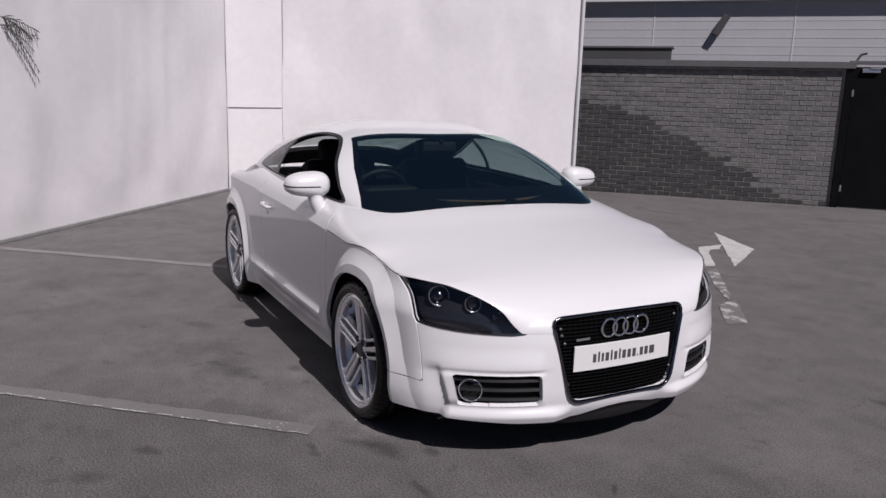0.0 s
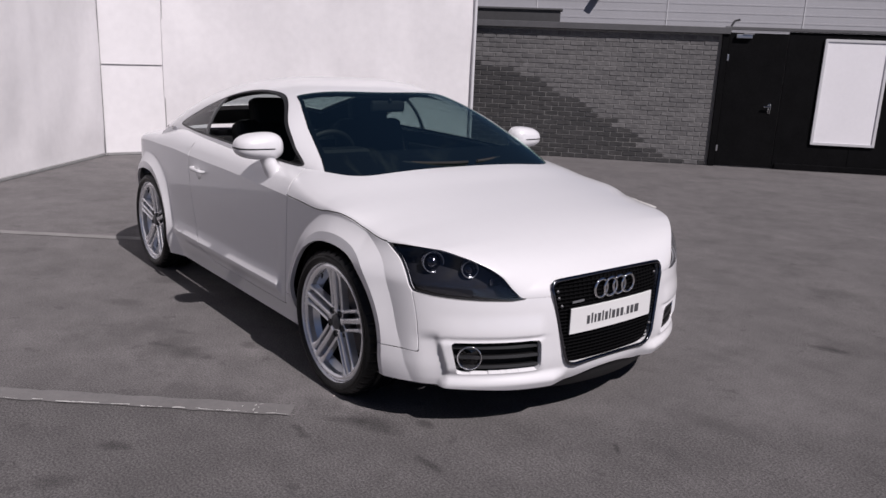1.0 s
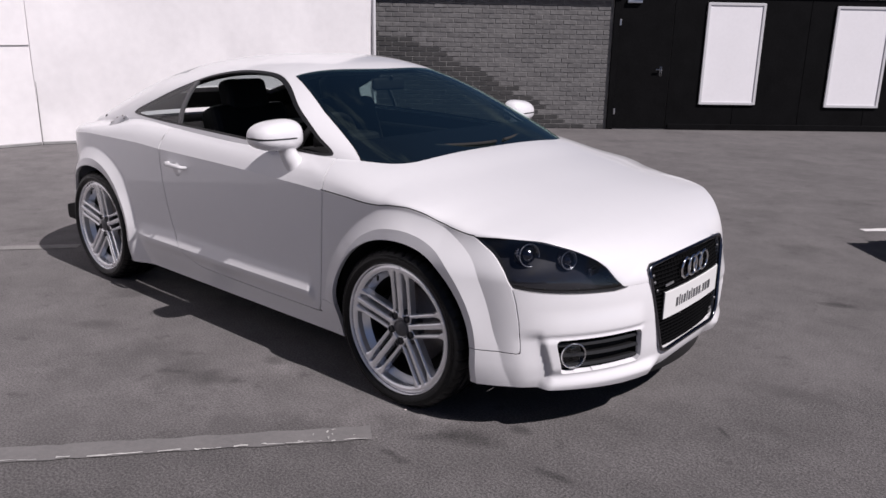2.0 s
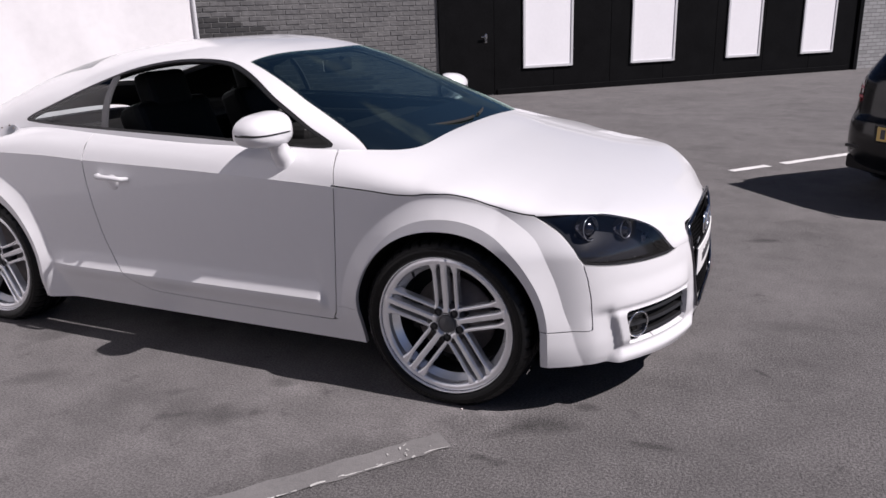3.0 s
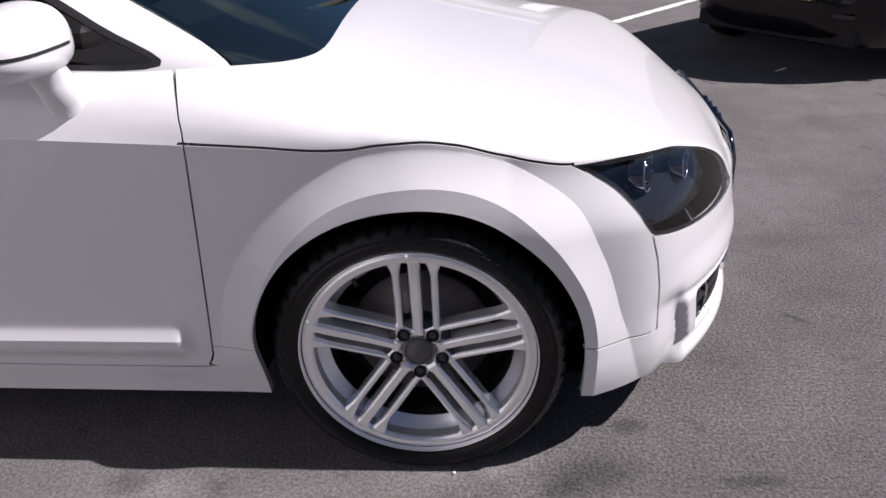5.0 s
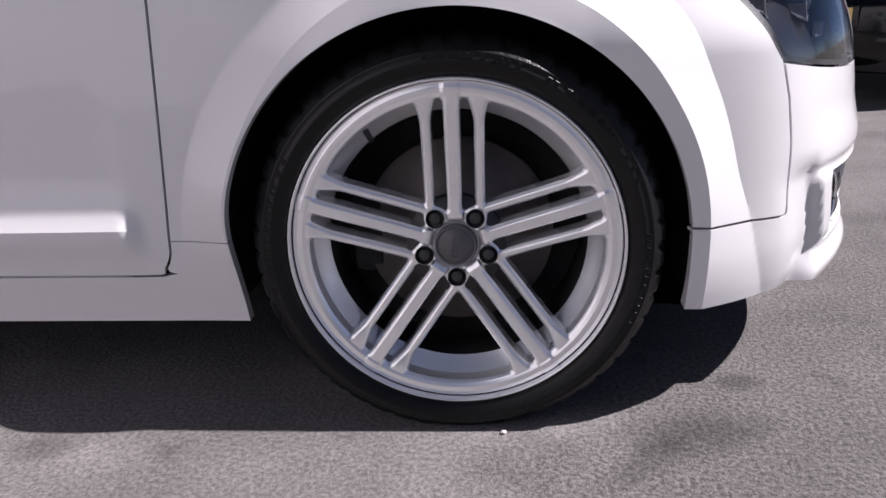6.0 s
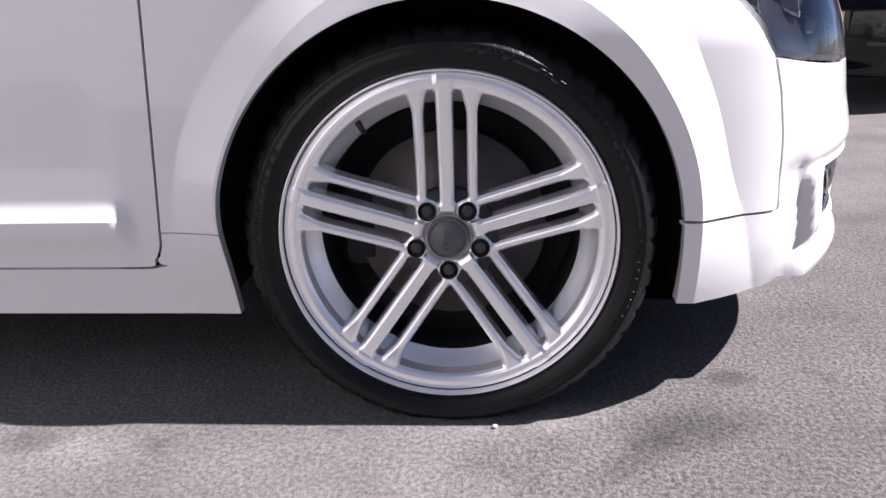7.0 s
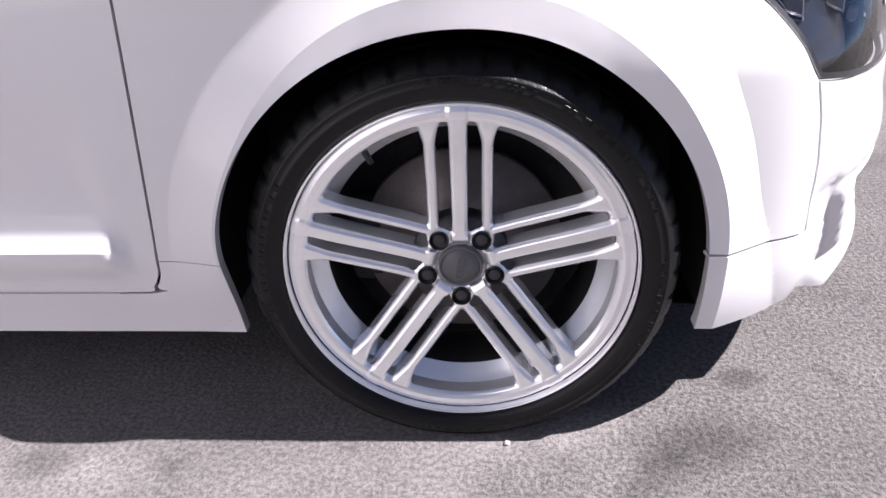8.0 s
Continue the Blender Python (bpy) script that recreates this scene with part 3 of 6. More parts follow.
shed = thing("warehouse", "long grey metal-clad warehouse behind the wall", "building")
on_wall("wall", (60, 0.3, 3.55), (6, -3.4, 1.775), CLAD, parent=shed, bevel=0.01)
on_wall("gutter", (60, 0.35, 0.16), (6, -3.25, 3.60), FRAME_GREY, parent=shed)
on_wall("roof", (60, 7, 0.10), (6, -7.0, 3.70), CLAD, parent=shed)
for i in range(9):
    on_wall("cladding_rib", (60, 0.004, 0.030), (6, -3.2485, 2.2 + i * 0.16), CLAD, parent=shed, bevel=0.0015)
for i in range(10):
    on_wall("joint", (0.02, 0.01, 3.5), (-8.40 + i * 2.61, -3.246, 1.75), FRAME_GREY, parent=shed, bevel=0.003)
lamp = thing("flood_lamp", "small dark tilted flood lamp on the grey cladding", "lamp")
bm = box(0.14, 0.10, 0.42, (0, 0, 0), 0.01, turn=Euler((0, radians(28), 0)).to_matrix())
bm.transform(WALLM @ Matrix.Translation((-1.90, -3.14, 3.06)))
part("head", bm, CONCRETE, lamp)
on_wall("bracket", (0.05, 0.10, 0.10), (-1.90, -3.20, 3.06), CONCRETE, parent=lamp)
hook = thing("pipe_hook", "small bent grey pipe above the fence", "pipe")
part("pipe", tube([WALLM @ Vector(q) for q in ((0.10, -0.2, 2.12), (0.10, -0.2, 2.25), (0.14, -0.2, 2.33), (0.22, -0.2, 2.35))], 0.018), COPING, hook)
dot = thing("wall_lamp", "small dark fitting high on the white panel", "lamp")
part("body", box(0.06, 0.12, 0.16, (-8.52, 0.85, 3.08), 0.01), CONCRETE, dot)

# added wall out of view: cuts the low sky light on the car's side
sky_screen = thing("showroom", "added plain grey wall, out of view, that screens low sky from the car", "building")
part("wall", box(90, 0.3, 4.0, (6, -22.0, 2.0), 0.02), material("grey_wall_paint", (0.12, 0.12, 0.123), 0.7, vary=0.1, scale=1.0), sky_screen)

# a drooping frond at the white wall
frond = thing("hanging_frond", "drooping grey-green palm frond hanging against the white wall", "plant")
FROND = material("frond_leaf", (0.09, 0.095, 0.09), 0.6, vary=0.3, scale=12)
rf = random.Random(5)
along, out = Vector((-0.773, 0.634, 0)), Vector((0.634, 0.773, 0))
for k, (lean, drop, length) in enumerate(((1.0, 0.0, 0.50), (0.93, -0.22, 0.42), (0.70, -0.62, 0.64), (0.58, -0.66, 0.64))):
    root = Vector((-5.21, -2.41, 2.115)) + out * 0.012 * k
    rib = [root + (along * lean + Vector((0, 0, drop))) * length * t + Vector((0, 0, -0.10 * t * t)) for t in np.linspace(0, 1, 14)]
    part("stem", tube([tuple(q) for q in rib], np.linspace(0.0045, 0.0015, 14), 6, name="stem"), FROND, frond)
    for i in range(1, 13):
        for side in (-1, 1):
            way = (rib[i] - rib[i - 1]).normalized()
            up = way.cross(out).normalized() * side
            d = (way * rf.uniform(0.7, 1.1) + up * rf.uniform(0.35, 0.75) + out * rf.uniform(-0.25, 0.25) + Vector((0, 0, -0.25))).normalized()
            reach = rf.uniform(0.05, 0.13) * (1.1 - 0.4 * i / 13) * (1.0 if k < 2 else 0.45)
            wide = d.cross(out).normalized()
            bm = bmesh.new()
            prev = None
            for t in np.linspace(0, 1, 5):
                c = rib[i] + d * reach * t + Vector((0, 0, -0.03 * t * t))
                w = 0.0055 * math.sin(math.pi * (0.12 + 0.86 * t)) ** 0.7
                row = [bm.verts.new(c + wide * w), bm.verts.new(c - wide * w)]
                if prev:
                    bm.faces.new((prev[0], prev[1], row[1], row[0]))
                prev = row
            part("leaf", bm, FROND, frond)

# a chip of pale stone beside the front wheel
chip = bmesh.new()
bmesh.ops.create_icosphere(chip, subdivisions=2, radius=0.005)
rs = random.Random(9)
for q in chip.verts:
    q.co *= rs.uniform(0.75, 1.2)
    q.co.z *= 0.6
chip.transform(Matrix.Translation((0.073, -0.925, 0.003)))
tagged(part("stone_chip", chip, material("pale_stone", (0.46, 0.41, 0.40), 0.8, vary=0.2, scale=90)), "small chip of pale stone lying on the tarmac", "stone")

# ---- the white coupe: x ahead of the front axle, y to its left, z up ----
XC, XR = 0.20, -2.55
PN = 2 / 2.3
HUB, REAR = 0.316, -2.468
ARCH_Z, ARCH_R = 0.316, 0.367


def nose(z):
    return spline(z, [0.12, 0.18, 0.24, 0.32, 0.42, 0.50, 0.56, 0.62, 0.68, 0.75, 0.90], [0.560, 0.600, 0.626, 0.634, 0.633, 0.628, 0.618, 0.602, 0.582, 0.558, 0.50])


def tail(z):
    return spline(z, [0.12, 0.25, 0.45, 0.70, 0.90, 1.1], [0.66, 0.74, 0.77, 0.76, 0.72, 0.66])


def edge_z(x):
    """The height of the line on which the bonnet closes and the door is creased."""
    return spline(x, [-3.4, -2.9, -2.47, -2.0, -1.72, -1.08, -0.44, -0.30, -0.17, -0.115, -0.06, 0.02, 0.09, 0.176, 0.25, 0.32, 0.42, 0.52, 0.60, 0.66, 0.70, 0.735, 0.75, 0.90],
                  [0.770, 0.832, 0.868, 0.866, 0.855, 0.838, 0.811, 0.803, 0.7945, 0.796, 0.804, 0.808, 0.798, 0.771, 0.753, 0.744, 0.748, 0.744, 0.719, 0.684, 0.645, 0.586, 0.564, 0.556])


def side_y(x, z):
    """Half width of the body side."""
    w = spline(x, [-2.6, -2.2, -1.8, -1.2, -0.6, -0.2, 0.2], [0.902, 0.906, 0.905, 0.902, 0.899, 0.897, 0.895])
    w = w - 0.010 - 0.030 * step(0.30, 0.10, z) - 0.050 * step(0.60, 0.76, z) * step(-0.05, 0.30, x)
    return w


def dent(x, z):
    """The door's hollow and the ledge below it."""
    back = step(-2.10, -1.90, x)
    front = step(-0.500, -0.545, x + 0.15 * (z - LEDGE))
    rise = np.clip((0.450 - z) / (0.450 - LEDGE), 0, 1) ** 2
    hollow = (-0.004 * step(0.66, 0.47, z) * (1 - rise) + 0.017 * rise * step(0.285, 0.350, z)) * front * back
    return hollow


def tuck(x, z):
    """The sill's turn inwards below the doors."""
    return -0.018 * step(0.345, 0.20, z) * step(-0.28, -0.36, x) * step(-2.10, -1.90, x)


LEDGE = 0.355


def arch_r(x, z):
    """Distance from the nearer wheel, stretched to the opening's shape."""
    dz = np.where(z < ARCH_Z, 0.3, 1.0) * (z - ARCH_Z)
    return np.minimum(np.hypot(x / 0.995, dz), np.hypot((x - REAR) / 0.995, dz))


def arch_angle(x, z):
    """Angle round the nearer wheel in degrees: 0 ahead, 90 above, 180 behind."""
    d = x - np.where(x > -1.234, 0.0, REAR)
    a = np.degrees(np.arctan2(z - ARCH_Z, d))
    return np.where(a < -90, 180.0, a)


def strip_r(x, z):
    """Outer edge of the flat band round a wheel arch, narrowing behind the wheel."""
    return spline(arch_angle(x, z), [-90, 0, 20, 33, 46, 60, 80, 100, 116, 135, 150, 180], [0.400, 0.394, 0.397, 0.399, 0.405, 0.410, 0.413, 0.408, 0.398, 0.382, 0.373, 0.371])


def foot_r(x, z):
    """Where the flare of a wheel arch meets the flank."""
    return spline(arch_angle(x, z), [-90, -25, 0, 15, 32, 48, 60, 100, 115, 130, 150, 180], [0.53, 0.53, 0.475, 0.452, 0.463, 0.486, 0.482, 0.480, 0.464, 0.452, 0.448, 0.448])


def flare(x, z):
    """How far the wheel arches stand out."""
    a, b = strip_r(x, z), foot_r(x, z)
    k = np.clip((arch_r(x, z) - a) / (b - a), 0, 1)
    fade = 1 - 0.92 * step(0.42, 0.26, z) * step(-0.1, -0.3, x) * step(-2.0, -1.8, x)
    rim_ = (0.006 - 0.012 * step(105, 60, arch_angle(x, z))) * np.clip((a - arch_r(x, z)) / np.maximum(a - ARCH_R, 0.012), 0, 1) * step(0.006, 0.024, a - ARCH_R)
    return (0.032 * (1 - k) ** (1.25 - 0.2 * step(0.0, 0.2, x)) + rim_) * fade


def low_z(x):
    return spline(x, [-3.4, -2.9, -2.0, -0.4, 0.36, 0.45, 0.62, 0.79, 0.808, 0.825, 0.9], [0.26, 0.21, 0.175, 0.174, 0.206, 0.206, 0.196, 0.183, 0.190, 0.232, 0.234])


def lip(y, z):
    """The bumper's sculpted lower lip and the frame round its side vents, in front view."""
    ay = np.abs(y)
    d = -inside(np.stack([-ay.ravel(), np.asarray(z).ravel()], 1), VENT).reshape(ay.shape)
    low_ = step(0.412, 0.380, z)
    frame_ = 0.014 * step(0.015, 0.008, d) * low_ * step(0.29, 0.36, ay) * step(0.245, 0.285, z)
    beside = ay - 0.706 - 0.19 * np.clip(z - 0.258, -0.03, 0.134)
    scoop = -0.013 * step(0.008, 0.024, beside) * step(0.085, 0.022, beside) * step(0.440, 0.385, z)
    shelf = 0.030 * step(0.258, 0.208, z) * step(0.736, 0.718, ay) * step(0.24, 0.33, ay)
    brow = 0.012 * step(0.398, 0.416, z) * step(0.510, 0.420, z) * step(0.36, 0.42, ay) * step(0.80, 0.70, ay)
    return frame_ + scoop + shelf + brow


VENT = filleted([(-0.732, 0.392), (-0.402, 0.394), (-0.390, 0.262), (-0.706, 0.258)], 0.02)


# plan stations round the half outline: nose, flank, tail
TH = np.concatenate([np.linspace(0, 0.30, 10, endpoint=False), np.linspace(0.30, 1, 104)]) * np.pi / 2
SIDE = np.concatenate([np.arange(XC - 0.011, -0.40, -0.011), np.arange(-0.40, -0.62, -0.0055), np.arange(-0.62, -1.9, -0.02), np.arange(-1.9, XR, -0.013)])
TB = np.linspace(0, np.pi / 2, 36)
K1 = 66


def place(kind, t, z):
    """A place of the body side at station t and height z."""
    if kind == 0:
        a, b = nose(z), side_y(np.full_like(z, XC), z)
        x, y = XC + a * np.cos(t) ** PN, b * np.sin(t) ** PN
        o = lip(y, z)
        return np.stack([x + o * np.cos(t), -(y + o * np.sin(t) * 0.7), z], -1)
    if kind == 1:
        x = np.full_like(z, t)
        return np.stack([x, -side_y(x, z), z], -1)
    a, b = tail(z), side_y(np.full_like(z, XR), z)
    x, y = XR - a * np.sin(t), b * np.cos(t)
    return np.stack([x, -y, z], -1)


def swell(v):
    """How far the flank stands out by its arches and doors."""
    x, z = v[:, 0], v[:, 2]
    turn = np.where(x > XC, np.sqrt(np.clip(1 - (np.clip((x - XC) / nose(z), 0, 1)) ** (2 / PN), 0, 1)), 1) * step(-3.3, -2.9, x)
    full = 0.023 * np.exp(-((x - 0.525) / 0.115) ** 2) * step(0.74, 0.60, z)
    a, b = flare(x, z) * turn, dent(x, z)
    return a + b * (1 - np.clip(a / 0.02, 0, 1)) + tuck(x, z) + full


def edge_flat(x):
    """The bonnet's closing line without its rise over the wheel."""
    x = np.asarray(x, float)
    return np.where((x > -0.44) & (x < 0.25), 0.811 + (0.753 - 0.811) * (x + 0.44) / 0.69, edge_z(x))


def deck_q(x):
    return 0.80 - 0.20 * step(0.10, -0.55, x) + 0.14 * step(0.25, 0.60, x)


def deck_p(x):
    return 0.77 + 0.16 * step(0.25, 0.60, x) - 0.59 * step(-0.05, -0.80, x) + 0.4 * step(-1.95, -2.7, x)


def bonnet_z(x):
    return spline(x, [-3.45, -3.33, -3.25, -3.1, -2.8, -2.4, -2.1, -0.80, -0.62, -0.44, -0.25, 0.0, 0.2, 0.45, 0.60, 0.68, 0.74, 0.78, 0.81, 0.83, 0.842],
                  [0.775, 0.82, 0.855, 0.88, 0.918, 0.958, 0.988, 0.960, 0.962, 0.960, 0.940, 0.880, 0.836, 0.779, 0.731, 0.695, 0.658, 0.628, 0.599, 0.575, 0.556])


low_rows, top_rows = [], []
PH = np.linspace(0, np.pi / 2, 44)
for kind, ts in ((0, TH), (1, SIDE), (2, TB)):
    for t in ts:
        z = np.full(1, 0.6)
        for _ in range(12):
            e = place(kind, t, z)[0]
            z = edge_z(np.array([e[0]]))
        e = place(kind, t, z)[0]
        zl = float(low_z(e[0]))
        zz = zl + (z[0] - zl) * np.linspace(0, 1, K1)
        low_rows.append(place(kind, t, zz))
        e = low_rows[-1][-1]
        x, ze = e[0], e[2]
        ye = -e[1] + float(swell(e[None])[0])
        zc = max(float(bonnet_z(x)), ze + 0.001)
        ph = PH * (1 - 0.0) if x < -0.45 else np.maximum(PH, 0.006)
        lean = 0.10 + 0.32 * float(step(-0.10, -0.70, x))
        y = ye * np.cos(ph) ** float(deck_p(x))
        zf = float(edge_flat(x))
        zt = zf + (zc - zf) * np.sin(ph) ** deck_q(x) + (ze - zf) * (1 - np.sin(ph)) ** 2
        y = np.maximum(y - lean * (zt - ze) * np.cos(ph), 0) * (np.cos(ph) > 1e-6)
        top_rows.append(np.stack([np.full_like(y, x), -y, zt], -1))
def outward(v, f):
    """Turns a sheet's faces away from the middle of the car."""
    c = v[f].mean(1) - (-1.2, 0, 0.45)
    n = np.cross(v[f[:, 1]] - v[f[:, 0]], v[f[:, 2]] - v[f[:, 0]])
    return (v, f) if (n * c).sum() > 0 else (v, f[:, ::-1])


def scored(v, f, field):
    """Cuts a sheet along field = 0 and keeps both sides."""
    a, b = clip(v, f, field(v)), clip(v, f, -field(v))
    return weld(np.concatenate([a[0], b[0]]), np.concatenate([a[1], b[1] + len(a[0])]))


def ledge_field(v):
    return np.where((v[:, 0] < -0.495) & (v[:, 0] > -2.1), v[:, 2] - LEDGE, -1)


def strip_field(v):
    return arch_r(v[:, 0], v[:, 2]) - strip_r(v[:, 0], v[:, 2])


def folds(v):
    """Places that lie on a crease of the flank."""
    e = np.abs(v[:, 2] - edge_z(v[:, 0])) < 8e-4
    foot = (np.abs(arch_r(v[:, 0], v[:, 2]) - foot_r(v[:, 0], v[:, 2])) < 3e-4) & (v[:, 0] > 0.18) & (v[:, 2] > 0.36)
    return foot | (e & (v[:, 0] < 0.3)) | (np.abs(strip_field(v)) < 3e-4) | ((np.abs(v[:, 2] - LEDGE) < 3e-4) & (v[:, 0] < -0.505) & (v[:, 0] > -2.02))


LOW = outward(*grid_tris(np.array(low_rows)))
LOW = scored(*LOW, strip_field)
LOW = scored(*LOW, lambda v: arch_r(v[:, 0], v[:, 2]) - foot_r(v[:, 0], v[:, 2]))
LOW = scored(*LOW, ledge_field)
LOW[0][:, 1] -= swell(LOW[0])
TOP = outward(*grid_tris(np.array(top_rows)))


# the cabin
def roof_z(x):
    return spline(x, [-3.0, -2.8, -2.5, -2.2, -2.0, -1.8, -1.6, -1.4, -1.25, -1.10, -0.974, -0.75, -0.5, -0.25, -0.15],
                  [0.935, 1.025, 1.142, 1.240, 1.286, 1.318, 1.336, 1.340, 1.330, 1.306, 1.268, 1.175, 1.064, 0.948, 0.90])


CAB_Z = 0.88


def cabin_y(x):
    return spline(x, [-3.0, -2.6, -2.2, -1.7, -1.2, -0.9, -0.6, -0.44, -0.30, -0.15], [0.62, 0.725, 0.785, 0.815, 0.822, 0.812, 0.788, 0.756, 0.700, 0.60])


def cabin_pq(x):
    k = step(-1.15, -0.75, x)
    return 0.60 - 0.04 * k, 1.0 - 0.32 * k


rows = []
PC = np.linspace(0, np.pi / 2, 104)
for x in np.arange(-0.20, -2.95, -0.010):
    p, q = cabin_pq(x)
    h = float(roof_z(x)) - CAB_Z
    if h <= 0.01:
        continue
    rows.append(np.stack([np.full_like(PC, x), -cabin_y(x) * np.cos(PC) ** p * (np.cos(PC) > 1e-6), CAB_Z + h * np.sin(PC) ** q], -1))
CAB = outward(*grid_tris(np.array(rows)))


def cabin_out(v):
    """Positive outside the cabin's shell."""
    p, q = cabin_pq(v[:, 0])
    h = np.maximum(roof_z(v[:, 0]) - CAB_Z, 0.01)
    a = np.clip(np.abs(v[:, 1]) / cabin_y(v[:, 0]), 0, 3) ** (2 / p)
    b = np.clip((v[:, 2] - CAB_Z) / h, 0, 3) ** (2 / q)
    ins = (v[:, 0] < -0.16) & (v[:, 0] > -2.96)
    return np.where(ins, a + b - 1, 1)


def deck_z(x, y):
    """Height of bonnet and shoulders at a plan place."""
    ze = edge_flat(x)
    ye = np.where(x > XC, side_y(np.full_like(x, XC), ze) * np.clip(1 - np.clip((x - XC) / nose(ze), 0, 1) ** (2 / PN), 0, 1) ** (PN / 2), side_y(x, ze) + flare(x, ze))
    zc = np.maximum(bonnet_z(x), ze + 0.001)
    c = np.clip(np.abs(y) / np.maximum(ye, 1e-3), 0, 1) ** (1 / deck_p(x))
    for _ in range(6):
        s = np.sqrt(1 - c * c)
        zt = ze + (zc - ze) * s ** deck_q(x)
        lean = 0.10 + 0.32 * step(-0.10, -0.70, x)
        c = np.clip((np.abs(y) + lean * (zt - ze) * c) / np.maximum(ye, 1e-3), 0, 1) ** (1 / deck_p(x))
    return ze + (zc - ze) * np.sqrt(1 - c * c) ** deck_q(x)


TOP = clip(*TOP, cabin_out(TOP[0]))
TOP = clip(*TOP, np.maximum(np.abs(TOP[0][:, 1]) - 0.60, np.maximum(TOP[0][:, 0] + 0.60, -2.62 - TOP[0][:, 0])))
CAB = clip(*CAB, CAB[0][:, 2] - deck_z(CAB[0][:, 0], CAB[0][:, 1]) + 0.08)

# outlines of the pieces: side view (x, z), front view (y, z), plan (x, y)
WINDOW = rounded([(-0.510, 0.938), (-0.63, 1.018), (-0.80, 1.111), (-0.97, 1.196), (-1.14, 1.250), (-1.36, 1.260), (-1.58, 1.230), (-1.78, 1.166), (-1.99, 1.088), (-2.19, 1.012),
                  (-2.12, 0.992), (-1.7, 0.978), (-1.2, 0.963), (-0.8, 0.945)], 5)
DOOR = np.concatenate([rounded([(-0.540, 0.975), (-0.506, 0.944), (-0.476, 0.921), (-0.457, 0.892), (-0.447, 0.859), (-0.440, 0.818), (-0.444, 0.72), (-0.457, 0.5), (-0.468, 0.335), (-0.474, 0.300), (-0.492, 0.276), (-0.53, 0.267), (-1.30, 0.273), (-1.47, 0.293), (-1.58, 0.36), (-1.65, 0.46),
                                (-1.69, 0.60), (-1.72, 0.80), (-1.71, 1.02)], 4, closed=False), [(-1.71, 1.30), (-0.540, 1.30)]])
LAMP = np.concatenate([rounded([(0.312, 0.752), (0.36, 0.722), (0.41, 0.690), (0.46, 0.640), (0.484, 0.604), (0.496, 0.587)], 4, closed=False),
                       rounded([(0.500, 0.584), (0.58, 0.570), (0.66, 0.560), (0.735, 0.555)], 4, closed=False), [(0.752, 0.560), (0.752, 0.9), (0.312, 0.9)]])
SEAM_LINE = [(0.496, 0.587), (0.512, 0.53), (0.524, 0.46), (0.531, 0.341), (0.36, 0.346)]
BUMPER = np.concatenate([[(0.496, 0.95)], SEAM_LINE, [(0.30, 0.348), (0.30, 0.05), (1.0, 0.05), (1.0, 0.95)]])
GRILLE = filleted([(-0.358, 0.622), (0.358, 0.622), (0.272, 0.260), (-0.272, 0.260)], 0.055)


def arch(v):
    return arch_r(v[:, 0], v[:, 2]) - ARCH_R


def side2(v):
    return v[:, [0, 2]]


def front2(v):
    return v[:, [1, 2]]


car = thing("car", "white two-door coupe with silver five-spoke wheels parked on tarmac", "car")
GAP = 0.0022
low = clip(*LOW, arch(LOW[0]))
fr = low
d_b = inside(side2(fr[0]), BUMPER)
v, f = clip(*fr, d_b - GAP)
v, f = clip(v, f, -inside(front2(v), GRILLE))
v, f = clip(v, f, -inside(front2(v), VENT))
v, f = clip(v, f, -inside(side2(v), LAMP) - GAP)
bumper = part("front_bumper", panel("front_bumper", *mirrored(v, f), 0.02, fold=folds), PAINT, car)
v, f = clip(*low, -d_b - GAP)
v, f = clip(v, f, -inside(side2(v), LAMP) - GAP)
v, f = clip(v, f, -inside(side2(v), DOOR) - GAP)
wing = clip(v, f, v[:, 0] + 0.55)
rest = clip(v, f, -v[:, 0] - 0.55)
t_v, t_f = clip(*TOP, -inside(side2(TOP[0]), DOOR) - GAP)
hood = clip(t_v, t_f, t_v[:, 0] + 0.62)
hood = clip(*hood, np.where(hood[0][:, 0] < 0.33, hood[0][:, 2] - edge_z(hood[0][:, 0]) - 0.0060, 1))
h_v, h_f = clip(*hood, -inside(front2(hood[0]), GRILLE))
part("bonnet", panel("bonnet", *mirrored(h_v, h_f), 0.015), PAINT, car, "smooth white bonnet panel")
for s_ in (-1, 1):
    xs = np.linspace(-0.428, 0.33, 70)
    ys = [float(-place(0, math.acos(min(1, ((x - XC) / float(nose(edge_z(x)))) ** (1 / PN))), np.array([float(edge_z(x))]))[0, 1]) if x > XC else float(side_y(x, edge_z(x))) for x in xs]
    part("bonnet_seal", tube([(x, s_ * (y - 0.009), float(edge_z(x)) + 0.001) for x, y in zip(xs, ys)], 0.0065, 6, name="bonnet_seal"), TRIM, car, "black seal in the bonnet gap")
back = clip(t_v, t_f, -t_v[:, 0] - 0.62)
q_v = np.concatenate([rest[0], back[0]])
q_f = np.concatenate([rest[1], back[1] + len(rest[0])])
d1 = clip(*low, inside(side2(low[0]), DOOR) - GAP)
d2 = clip(*TOP, inside(side2(TOP[0]), DOOR) - GAP)
d_v, d_f = np.concatenate([d1[0], d2[0]]), np.concatenate([d1[1], d2[1] + len(d1[0])])
doors = []
